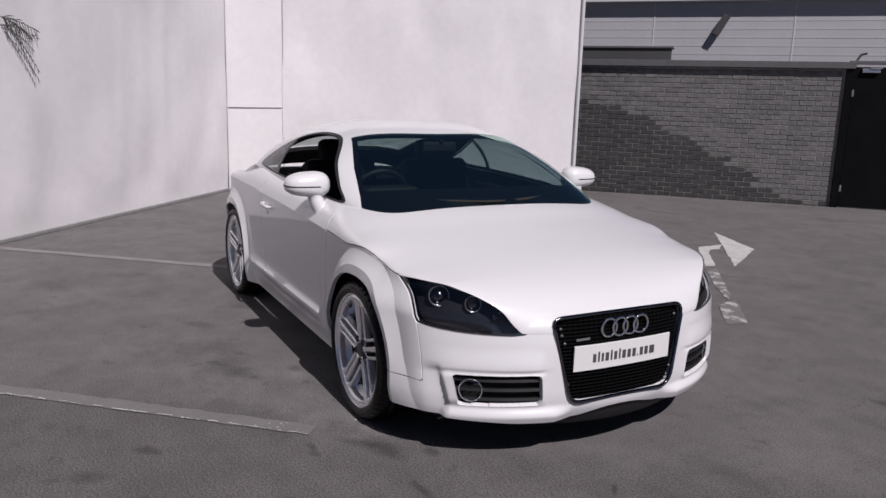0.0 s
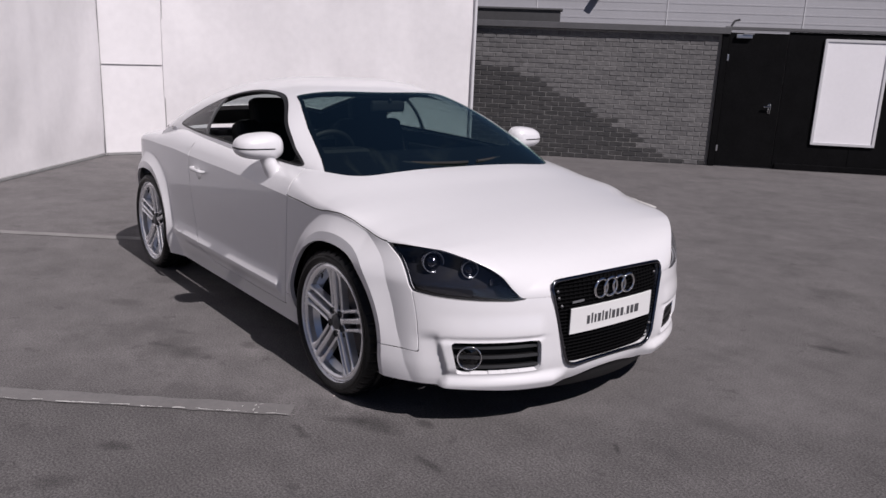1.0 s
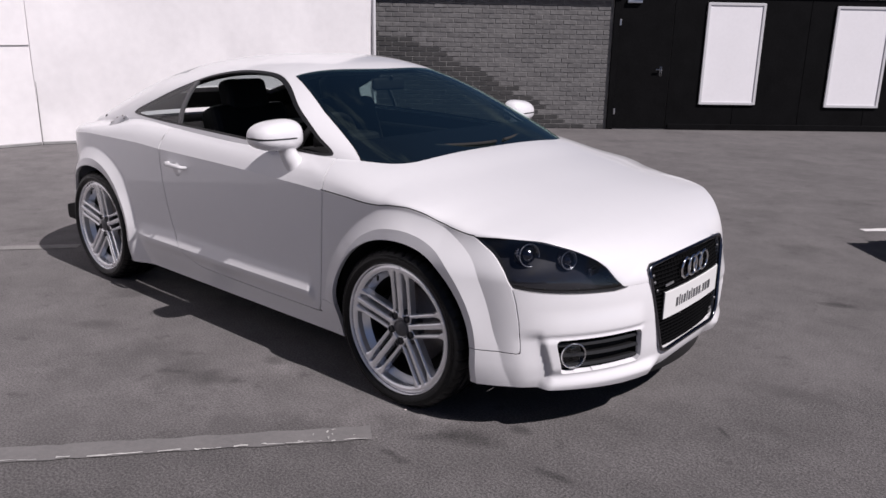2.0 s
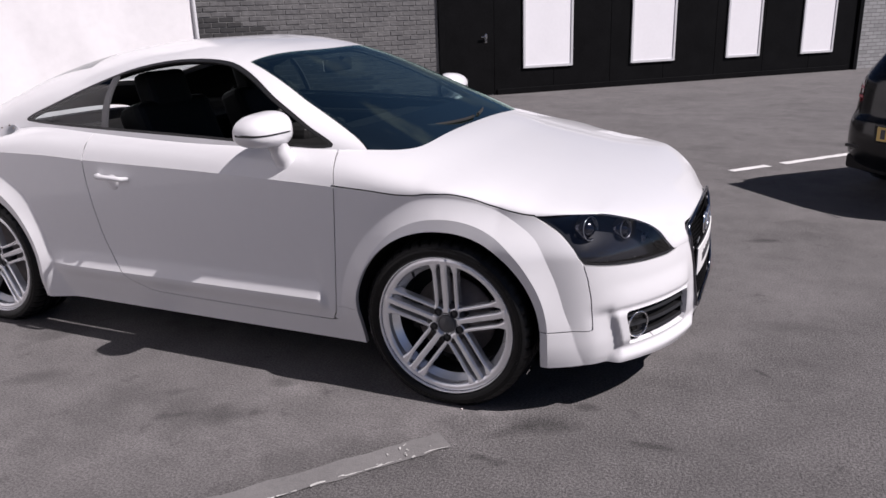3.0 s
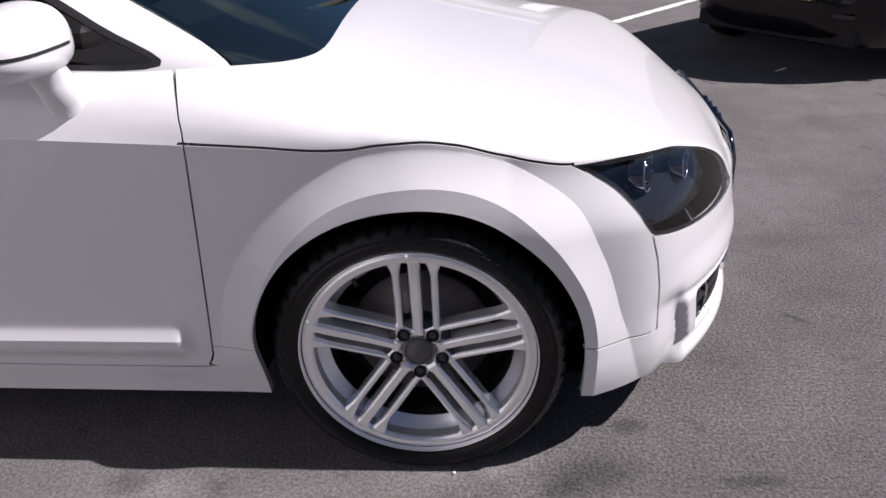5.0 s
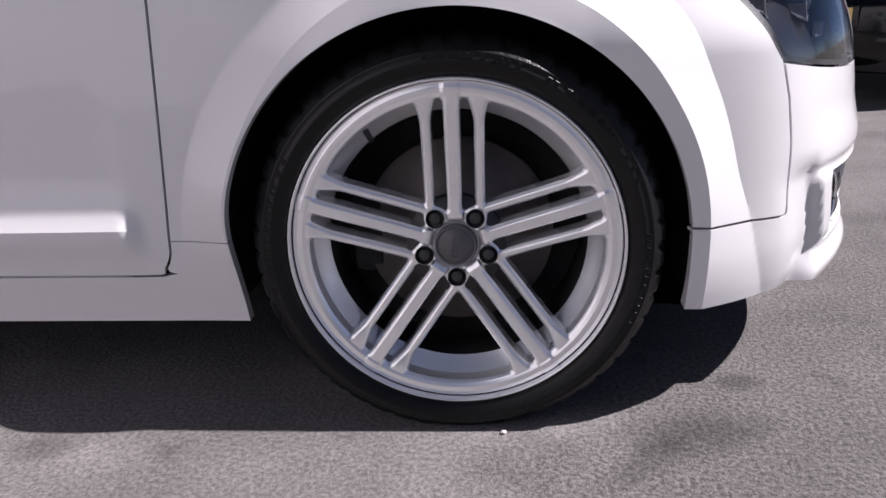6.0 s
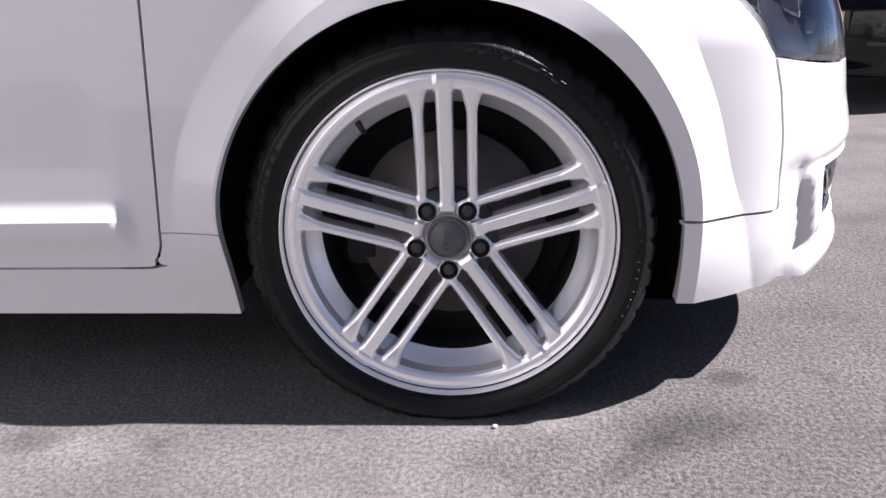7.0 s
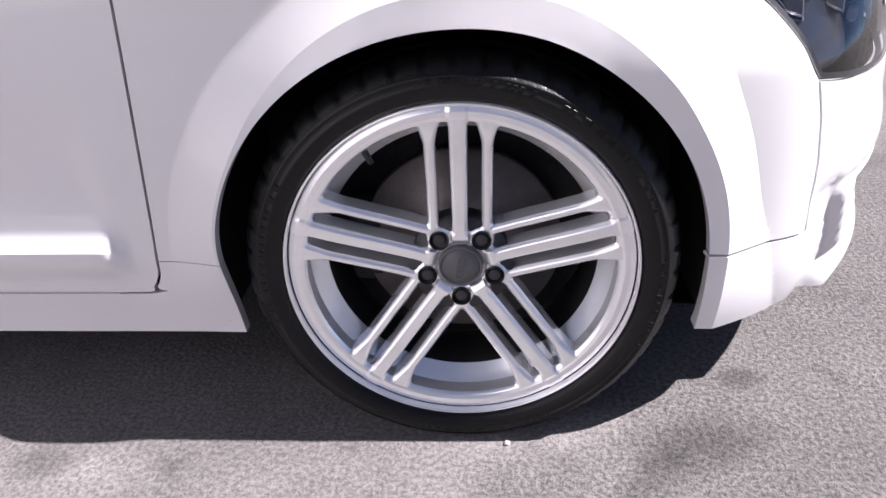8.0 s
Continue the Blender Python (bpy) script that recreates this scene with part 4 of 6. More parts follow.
for sgn, who in ((1, "driver"), (-1, "passenger")):
    def flip(v, f):
        return (v, f) if sgn == 1 else (v * (1, -1, 1), f[:, ::-1])
    w_v, w_f = wing
    upper = clip(w_v, w_f, np.where(w_v[:, 0] < -0.2, w_v[:, 2] - 0.3325, 1))
    part("front_wing", panel("front_wing", *flip(*upper), 0.02, pull=(0, sgn, 0), fold=folds), PAINT, car)
    part("sill_end", panel("sill_end", *flip(*clip(w_v, w_f, np.where(w_v[:, 0] < -0.2, 0.3310 - w_v[:, 2], -1))), 0.02, pull=(0, sgn, 0), fold=folds), PAINT, car)
    doors.append(part("door", panel("door", *flip(d_v, d_f), 0.015, fold=folds), PAINT, car))
    part("rear_quarter", panel("rear_quarter", *flip(q_v, q_f), 0.015, fold=folds), PAINT, car)

# glass, trim and roof
cv, cf = CAB
ya = np.interp(-cv[:, 0], [0.2, 0.44, 0.7, 0.98, 1.1], [0.78, 0.705, 0.640, 0.545, 0.51])
top_x = -0.985 - 0.07 * (cv[:, 1] / 0.58) ** 2
ws = np.minimum(ya - np.abs(cv[:, 1]), cv[:, 0] - top_x)
v, f = clip(cv, cf, ws - 0.004)
part("windscreen", panel("windscreen", *mirrored(v, f), 0.004), WINDSCREEN, car, "tinted laminated windscreen").visible_shadow = False
b_v, b_f = clip(cv, cf, ws - 0.004)
b_v, b_f = clip(b_v, b_f, -np.minimum(np.minimum(np.interp(-b_v[:, 0], [0.2, 0.44, 0.7, 0.98, 1.1], [0.78, 0.705, 0.640, 0.545, 0.51]) - np.abs(b_v[:, 1]), b_v[:, 0] + 0.985 + 0.07 * (b_v[:, 1] / 0.58) ** 2) - 0.026,
                                      b_v[:, 2] - deck_z(b_v[:, 0], b_v[:, 1]) - 0.058))
b_v = b_v - normals(b_v, b_f) * 0.005
part("windscreen_border", mesh_of("windscreen_border", *mirrored(b_v, b_f)), GLOSS_BLACK, car, "black printed windscreen border")
sw = np.where(cv[:, 1] < -0.3, inside(side2(cv), WINDOW), -1)
rw = np.minimum(0.56 - 0.10 * (-2.05 - cv[:, 0]) - np.abs(cv[:, 1]), np.minimum(-1.93 - cv[:, 0], cv[:, 0] + 2.62))
v, f = clip(cv, cf, rw)
part("rear_window", panel("rear_window", *mirrored(v, f), 0.004), SIDE_GLASS, car).visible_shadow = False
shell = np.maximum(np.maximum(ws, sw), rw)
v, f = clip(cv, cf, -shell - 0.001)
part("roof", panel("roof", *mirrored(v, f), 0.006), PAINT, car, "white roof with slim pillars")
g_v, g_f = clip(cv, cf, sw - 0.010)
div = g_v[:, 0] + 1.655 + 0.10 * (g_v[:, 2] - 0.98)
dg = clip(g_v, g_f, div - 0.016)
qg = clip(g_v, g_f, -div - 0.016)
pl = clip(*clip(g_v, g_f, 0.016 - div), 0.016 + (lambda w: w[:, 0] + 1.655 + 0.10 * (w[:, 2] - 0.98))(clip(g_v, g_f, 0.016 - div)[0]))
tr = clip(cv, cf, sw)
tr = clip(*tr, 0.010 - np.where(tr[0][:, 1] < -0.3, inside(side2(tr[0]), WINDOW), 0))
for sgn in (1, -1):
    def flip(v, f):
        return (v, f) if sgn == 1 else (v * (1, -1, 1), f[:, ::-1])
    if sgn == -1:  # the driver's window is wound down
        part("door_glass", panel("door_glass", *flip(*dg), 0.004), SIDE_GLASS, car).visible_shadow = False
    part("quarter_glass", panel("quarter_glass", *flip(*qg), 0.004), SIDE_GLASS, car).visible_shadow = False
    part("window_divider", panel("window_divider", *flip(*pl), 0.01), SATIN_DARK, car)
    part("window_seal", panel("window_seal", *flip(*tr), 0.008), TRIM, car, "black rubber window surround")
for sgn in (1, -1):
    iv, if_ = clip(*TOP, np.minimum(-TOP[0][:, 0] - 0.56, TOP[0][:, 0] + 2.5))
    iv = iv - normals(iv, if_) * 0.018
    if sgn == -1:
        iv, if_ = iv * (1, -1, 1), if_[:, ::-1]
    part("inner_belt", mesh_of("inner_belt", iv, if_[:, ::-1]), LEATHER, car)

# ---- wheels ----
def wheel_field(x, z):
    """Distance within the face of a five-spoke wheel with triple bars."""
    r = np.hypot(x, z)
    k = 0.006

    def join(a, b):
        h = np.clip(0.5 + 0.5 * (a - b) / k, 0, 1)
        return b + (a - b) * h + k * h * (1 - h)

    d = r - 0.2350
    d = join(d, 0.0600 - r)
    for i in range(5):
        a = radians(90 + 72 * i)
        u, w = x * math.cos(a) + z * math.sin(a), -x * math.sin(a) + z * math.cos(a)
        along = np.minimum(u - 0.030, 0.252 - u)
        d = join(d, np.minimum(0.0122 - np.abs(w) + 0.010 * (u - 0.14), along))
        grow = 0.0080 + 0.007 * step(0.195, 0.238, u)
        for s in (-1, 1):
            d = join(d, np.minimum(grow - np.abs(w - s * (0.0405 + 0.010 * (u - 0.12))), np.minimum(u - 0.055, 0.252 - u)))
        b = a + radians(36)
        d = join(d, 0.0205 - np.hypot(x - 0.0545 * math.cos(b), z - 0.0545 * math.sin(b)))
    return d


def wheel_level(x, z):
    """Which bars stand proud."""
    r = np.hypot(x, z)
    best = np.zeros_like(r)
    for i in range(5):
        a = radians(90 + 72 * i)
        u, w = x * math.cos(a) + z * math.sin(a), -x * math.sin(a) + z * math.cos(a)
        best = np.maximum(best, step(0.0150, 0.0112, np.abs(w)) * (u > 0.036) * step(0.036, 0.05, u))
    return best


rr = np.concatenate([np.linspace(0.0350, 0.10, 42, endpoint=False), np.linspace(0.10, 0.215, 56, endpoint=False), np.linspace(0.215, 0.2628, 26)])
aa = np.linspace(0, 2 * np.pi / 5, 140)
rg, ag = np.meshgrid(rr, aa, indexing="ij")
xg, zg = rg * np.cos(ag + radians(54)), rg * np.sin(ag + radians(54))
v, f = grid_tris(np.stack([xg, np.zeros_like(xg), zg], -1))
v, f = clip(v, f, wheel_field(v[:, 0], v[:, 2]))
holes = np.min([np.hypot(v[:, 0] - 0.0545 * math.cos(radians(54 + 72 * i)), v[:, 2] - 0.0545 * math.sin(radians(54 + 72 * i))) for i in (0, 1)], 0)
v, f = clip(v, f, holes - 0.0150)


def face_y(v):
    r = np.hypot(v[:, 0], v[:, 2])
    d = np.maximum(wheel_field(v[:, 0], v[:, 2]), 0)
    base = -0.094 - 0.016 * step(0.05, 0.246, r)
    low_bar = (1 - wheel_level(v[:, 0], v[:, 2])) * (0.0018 + 0.0060 * step(0.240, 0.200, r))
    round_ = 0.0060 * (1 - np.clip(d / 0.0058, 0, 1)) ** 1.6
    lip_ = 0.004 * step(0.2595, 0.2628, r) - 0.002 * step(0.242, 0.2445, r) * step(0.2565, 0.2540, r)
    dish = 0.003 * step(0.042, 0.036, r)
    return base + low_bar + round_ + lip_ + dish


v[:, 1] = face_y(v)
vs, fs = [], []
for i in range(5):
    c, s = math.cos(radians(72 * i)), math.sin(radians(72 * i))
    vs.append(np.stack([v[:, 0] * c - v[:, 2] * s, v[:, 1], v[:, 0] * s + v[:, 2] * c], 1))
    fs.append(f + i * len(v))
fv, ff = weld(np.concatenate(vs), np.concatenate(fs), 4e-5)
n_ = normals(fv, ff)
if n_[:, 1].mean() > 0:
    ff = ff[:, ::-1]
FACE = panel("wheel_face", fv, ff, 0.030, pull=(0, 1, 0))


def tyre_mesh():
    prof = [(0.2500, -0.094), (0.2580, -0.0980), (0.2610, -0.1030), (0.2682, -0.1080), (0.2702, -0.1170), (0.2770, -0.1240), (0.2900, -0.1262), (0.2925, -0.1275), (0.2950, -0.1258), (0.3030, -0.1235), (0.3050, -0.1245), (0.3070, -0.1222),
            (0.3130, -0.1180), (0.3205, -0.1110), (0.3265, -0.1010), (0.3295, -0.0880), (0.3305, -0.0700), (0.3305, -0.0560), (0.3225, -0.0545), (0.3225, -0.0460), (0.3308, -0.0445), (0.3310, -0.0120), (0.3230, -0.0105), (0.3230, 0.0)]
    pr = np.array(prof + [(r, -h) for r, h in prof[-2::-1]])
    n = 48 * 9
    a = np.linspace(0, 2 * np.pi, n, endpoint=False)
    v = np.zeros((n, len(pr), 3))
    for i in range(n):
        r = pr[:, 0].copy()
        y = pr[:, 1].copy()
        if i % 9 in (0, 1):
            cut = (r > 0.316) & (np.abs(y) > 0.060)
            r[cut] -= 0.0042
            y[cut] *= 0.985
        v[i] = np.stack([r * math.cos(a[i]), y, r * math.sin(a[i])], -1)
    flat = v[..., 2] < -(HUB - 0.001)
    v[..., 2][flat] = -(HUB - 0.001)
    k = len(pr)
    faces = [(i * k + q, i * k + q + 1, ((i + 1) % n) * k + q + 1, ((i + 1) % n) * k + q) for i in range(n) for q in range(k - 1)]
    return mesh_of("tyre", v.reshape(-1, 3), faces)


def build_wheel(parent):
    """One wheel, its outer face towards -y."""
    w = new("wheel")
    w.parent = parent
    tagged(w, "silver five-spoke alloy wheel with a low tyre")
    tyre = part("tyre", tyre_mesh(), RUBBER, w, "black low-profile tyre")
    marks = bmesh.new()
    rl = random.Random(3)
    for a0, a1, r0, size in ((22, 62, 0.296, 0.011), (-24, 8, 0.296, 0.011), (70, 100, 0.300, 0.006), (150, 196, 0.296, 0.011), (250, 300, 0.296, 0.011)):
        a = a0
        while a < a1:
            wd = rl.uniform(0.5, 1.0) * size
            m = Euler((0, radians(-a), 0)).to_matrix()
            box(size, 0.0016, wd, tuple(m @ Vector((r0, -0.1262, 0))), 0.0004, turn=m, into=marks, seg=1)
            a += math.degrees(wd / r0) + rl.choice((0.8, 0.8, 2.4))
    tagged(part("sidewall_lettering", marks, RUBBER, tyre), kind="stuff")
    rim = part("rim", FACE, ALLOY, w)
    barrel = lathe([(0.2588, -0.1000), (0.2588, -0.096), (0.2400, -0.086), (0.2360, -0.078), (0.2230, -0.064), (0.2130, -0.052)], 120, name="barrel")
    part("barrel", barrel, ALLOY, w)
    # the deep barrel's near-black colour stands in for shade behind the spokes
    part("inner_barrel", lathe([(0.2130, -0.052), (0.2115, -0.044), (0.2120, 0.02), (0.222, 0.09), (0.252, 0.100), (0.2600, 0.104)], 96, name="inner_barrel"), BARREL_SHADE, w, "inner barrel, blackened to stand for the shade inside the wheel")
    part("rim_flange", lathe([(0.2636, -0.106), (0.2640, -0.1170), (0.2652, -0.1190), (0.2674, -0.1182), (0.2690, -0.113)], 120, name="rim_flange"), ALLOY, w)
    part("brake_disc", lathe([(0.02, -0.030), (0.085, -0.030), (0.087, -0.012), (0.160, -0.012), (0.160, 0.012), (0.02, 0.012)], 72, name="brake_disc"), DISC, w)
    bm = box(0.07, 0.05, 0.15, (-0.150, 0.012, 0.0), 0.02)
    part("caliper", bm, CAVITY, w)
    part("backing", lathe([(0.0, 0.045), (0.213, 0.045)], 48, name="backing"), CAVITY, w)
    part("hub", lathe([(0.0, -0.083), (0.080, -0.083), (0.078, -0.05), (0.070, -0.02)], 48, name="hub"), NUT, w)
    cap = part("hub_cap", lathe([(0.0, -0.0925), (0.0285, -0.0920), (0.0292, -0.0905), (0.0300, -0.0905), (0.0308, -0.0930), (0.0330, -0.0935), (0.0342, -0.091), (0.0342, -0.08)], 64, name="hub_cap"), CAP, w, "plain dark grey hub cap")
    for i in range(4):
        ring = lathe([(0.0062 + 0.0011 * math.cos(q), -0.0927 + 0.0009 * math.sin(q)) for q in np.linspace(0, 2 * np.pi, 7)], 24, name="emblem_ring")
        part("emblem_ring", ring, CAP, cap).location = (0.0015 * (i - 1.5), 0, (i - 1.5) * 0.0088)
    nut = lathe([(0.0, -0.0885), (0.0080, -0.0885), (0.0098, -0.0875), (0.0105, -0.0850), (0.0108, -0.078)], 18, name="wheel_nut")
    cup = lathe([(0.0150, -0.092), (0.0142, -0.0800), (0.0, -0.0800)], 28, name="nut_seat")
    for i in range(5):
        b = radians(54 + 72 * i)
        part("wheel_nut", nut, NUT, w).location = (0.0545 * math.cos(b), 0.0, 0.0545 * math.sin(b))
        part("nut_seat", cup, NUT, w).location = (0.0545 * math.cos(b), 0.0, 0.0545 * math.sin(b))
    vb = radians(126)
    valve = tube([(0.2300 * math.cos(vb), -0.082, 0.2300 * math.sin(vb)), (0.2115 * math.cos(vb), -0.092, 0.2115 * math.sin(vb))], [0.0055, 0.0045], 10, name="valve")
    part("valve", valve, TRIM, w)
    return w


def wheel_copy(w, m):
    out = copy_thing(w, m)
    return out


first = build_wheel(car)
first.location = (0, -0.786, HUB)
for x, y, rz, sp in ((REAR, -0.786, 0, 0), (0.0, 0.786, 180, 0), (REAR, 0.786, 180, 0)):
    wheel_copy(first, pose(x, y, HUB, 0, 0, rz))

# wheel housings and the dark floor
for xa in (0.0, REAR):
    for s in (-1, 1):
        a = np.linspace(0, np.pi, 38)
        outl = np.concatenate([[(0.385, 0, 0.20)], np.stack([0.388 * np.cos(a), 0 * a, ARCH_Z + 0.374 * np.sin(a)], 1), [(-0.385, 0, 0.20)]]) + (xa, 0, 0)
        edge_ = 0.858 - 0.16 * step(REAR - 0.05, REAR - 0.38, outl[:, 0])
        g = np.stack([outl + np.stack([0 * edge_, s * edge_, 0 * edge_], 1), outl + (0, s * 0.52, 0)], 1)
        v, f = grid_tris(g)
        part("wheel_housing", mesh_of("wheel_housing", v, f), CAVITY, car)
        part("housing_wall", mesh_of("housing_wall", np.concatenate([outl + (0, s * 0.52, 0)]), [tuple(range(40))], False), CAVITY, car)
part("floor_pan", box(1.66, 1.56, 0.05, (-1.23, 0, 0.20), 0.01), CAVITY, car)
part("floor_pan_rear", box(0.55, 1.5, 0.10, (-3.0, 0, 0.26), 0.02), CAVITY, car)
rim_ = [place(0, t, np.array([0.215]))[0] for t in np.linspace(0.02, 1.05, 26)]
half_ = [(q[0] - 0.016, q[1] * 0.985) for q in rim_ if q[0] > 0.42] + [(0.40, -0.80)]
part("undertray", mesh_of("undertray", [(x, y, 0.214) for x, y in half_] + [(x, -y, 0.214) for x, y in half_[::-1]], [tuple(range(2 * len(half_)))], False), CAVITY, car)
part("engine_tray", box(1.1, 1.04, 0.06, (0.16, 0, 0.19), 0.02), CAVITY, car)


# ---- front of the coupe: grille, lamps, vents, mirrors, cabin ----
def nose_x(y, z):
    return XC + nose(z) * np.clip(1 - np.clip(np.abs(np.asarray(y)) / 0.885, 0, 1) ** (2 / PN), 0, 1) ** (PN / 2)


def on_nose(yz, out=0.0):
    yz = np.asarray(yz, float)
    return np.stack([nose_x(yz[:, 0], yz[:, 1]) + out, yz[:, 0], yz[:, 1]], 1)


GRILLE_BLACK = material("grille_black", (0.004, 0.004, 0.0045), 0.9, vary=0.2, spec=0.05)
grille = new("grille")
grille.parent = car
tagged(grille, "black single-frame grille with a chrome surround")
part("surround", tube(on_nose(GRILLE, 0.004), 0.0085, 8, closed=True), DARK_CHROME, grille)
gy, gz = np.meshgrid(np.linspace(-0.358, 0.358, 40), np.linspace(0.262, 0.628, 30), indexing="ij")
gp = np.stack([nose_x(gy, gz) - 0.020, gy, gz], -1)
v, f = grid_tris(gp)
v, f = clip(v, f, inside(front2(v), GRILLE) + 0.004)
if normals(v, f)[:, 0].mean() < 0:
    f = f[:, ::-1]
part("backing", panel("backing", v, f, 0.02), GRILLE_BLACK, grille)
for i in range(22):
    z = 0.285 + i * 0.0150
    half = np.interp(z, [0.268, 0.622], [0.265, 0.350])
    ys = np.linspace(-half, half, 15)
    part("grille_bar", tube(on_nose(np.stack([ys, np.full_like(ys, z)], 1), -0.012), 0.0026, 6, name="grille_bar"), GRILLE_BLACK, grille)
for y in np.linspace(-0.30, 0.30, 25):
    zs = np.linspace(0.28 if abs(y) < 0.24 else 0.28 + (abs(y) - 0.24) * 3.6, 0.612, 8)
    part("grille_mesh", tube(on_nose(np.stack([np.full_like(zs, y), zs], 1), -0.014), 0.0018, 5, name="grille_mesh"), GRILLE_BLACK, grille)
for y, z in ((-0.315, 0.575), (-0.312, 0.548), (-0.300, 0.515), (-0.282, 0.340), (0.305, 0.575), (0.275, 0.345)):
    part("sensor", lathe([(0, 0.006), (0.007, 0.004), (0.008, 0)], 12, axis="x", name="sensor"), SATIN_DARK, grille).location = (float(nose_x(y, z)) - 0.006, y, z)

badge = new("badge")
badge.parent = car
tagged(badge, "four linked chrome rings")
ring = lathe([(0.0385 + 0.0058 * math.cos(q), 0.0050 * math.sin(q)) for q in np.linspace(0, 2 * np.pi, 11)], 40, axis="x", name="ring")
for i in range(4):
    y = (i - 1.5) * 0.0565
    part("ring", ring, CHROME, badge).location = (float(nose_x(y, 0.565)) - 0.002 + 0.002 * (i % 2), y, 0.565)
part("script", box(0.004, 0.070, 0.009, (float(nose_x(-0.21, 0.53)) - 0.006, -0.215, 0.527), 0.001), SATIN, badge)

plate = new("number_plate")
plate.parent = car
tagged(plate, "white show plate with a line of dark lettering")
PZ = 0.447


def bent(y):
    """The plate's gentle bend round the nose."""
    return float(nose_x(0.85 * y, 0.45)) - 0.010


def bent_sheet(name, half_w, half_h, thick, out):
    ys = np.linspace(-half_w, half_w, 25)
    xs = np.array([bent(y) + out for y in ys])
    ring_ = [(0, -half_h), (thick, -half_h + 0.002), (thick, half_h - 0.002), (0, half_h)]
    v, f = grid_tris(np.array([[(x + a, y, PZ + b) for a, b in ring_ + ring_[:1]] for x, y in zip(xs, ys)]))
    ends = [tuple(range(4)), tuple(24 * 5 + k for k in range(4))[::-1]]
    me = mesh_of(name, v, [tuple(t) for t in f] + ends, False)
    bm = bmesh.new()
    bm.from_mesh(me)
    bmesh.ops.recalc_face_normals(bm, faces=bm.faces[:])
    return bm


part("backing", bent_sheet("backing", 0.262, 0.0575, 0.006, -0.006), TRIM, plate)
part("face", bent_sheet("face", 0.260, 0.0555, 0.004, 0.0), PLATE_WHITE, plate)
# one plain bar for each letter: width, top, bottom
y = -0.168
for w, hi, lo in ((16, 0, 0), (9, 8, 0), (11, 0, 0), (17, 0, 0), (9, 8, 0), (16, 0, 0), (9, 8, 0), (19, 0, 0), (18, 0, 0), (18, 0, 0), (5, -28, 0), (17, 0, 0), (19, 0, 0), (28, 0, 0)):
    hh = 0.036 + hi * 0.001
    part("letter_bar", box(0.0015, w * 0.001, hh, (bent(y + w * 0.0005) + 0.0046, y + w * 0.0005, PZ - 0.022 + hh / 2), 0.0, turn=Euler((0, 0, -math.atan2(bent(y + w * 0.001) - bent(y), w * 0.001))).to_matrix()), INK, plate)
    y += w * 0.001 + 0.0095

splitter = [(XC + nose(0.20) * math.cos(a) - 0.022, 0.78 * math.sin(a)) for a in np.linspace(-1.15, 1.15, 40)]
sp = np.array(splitter)
rows = np.stack([np.column_stack([sp, np.full(len(sp), 0.232)]), np.column_stack([sp + (0.012, 0), np.full(len(sp), 0.150)]), np.column_stack([sp - (0.01, 0), np.full(len(sp), 0.142)]), np.column_stack([sp - (0.25, 0), np.full(len(sp), 0.150)])], 1)
v, f = grid_tris(rows)
part("splitter", mesh_of("splitter", v, f), TRIM, car, "black lower front lip")

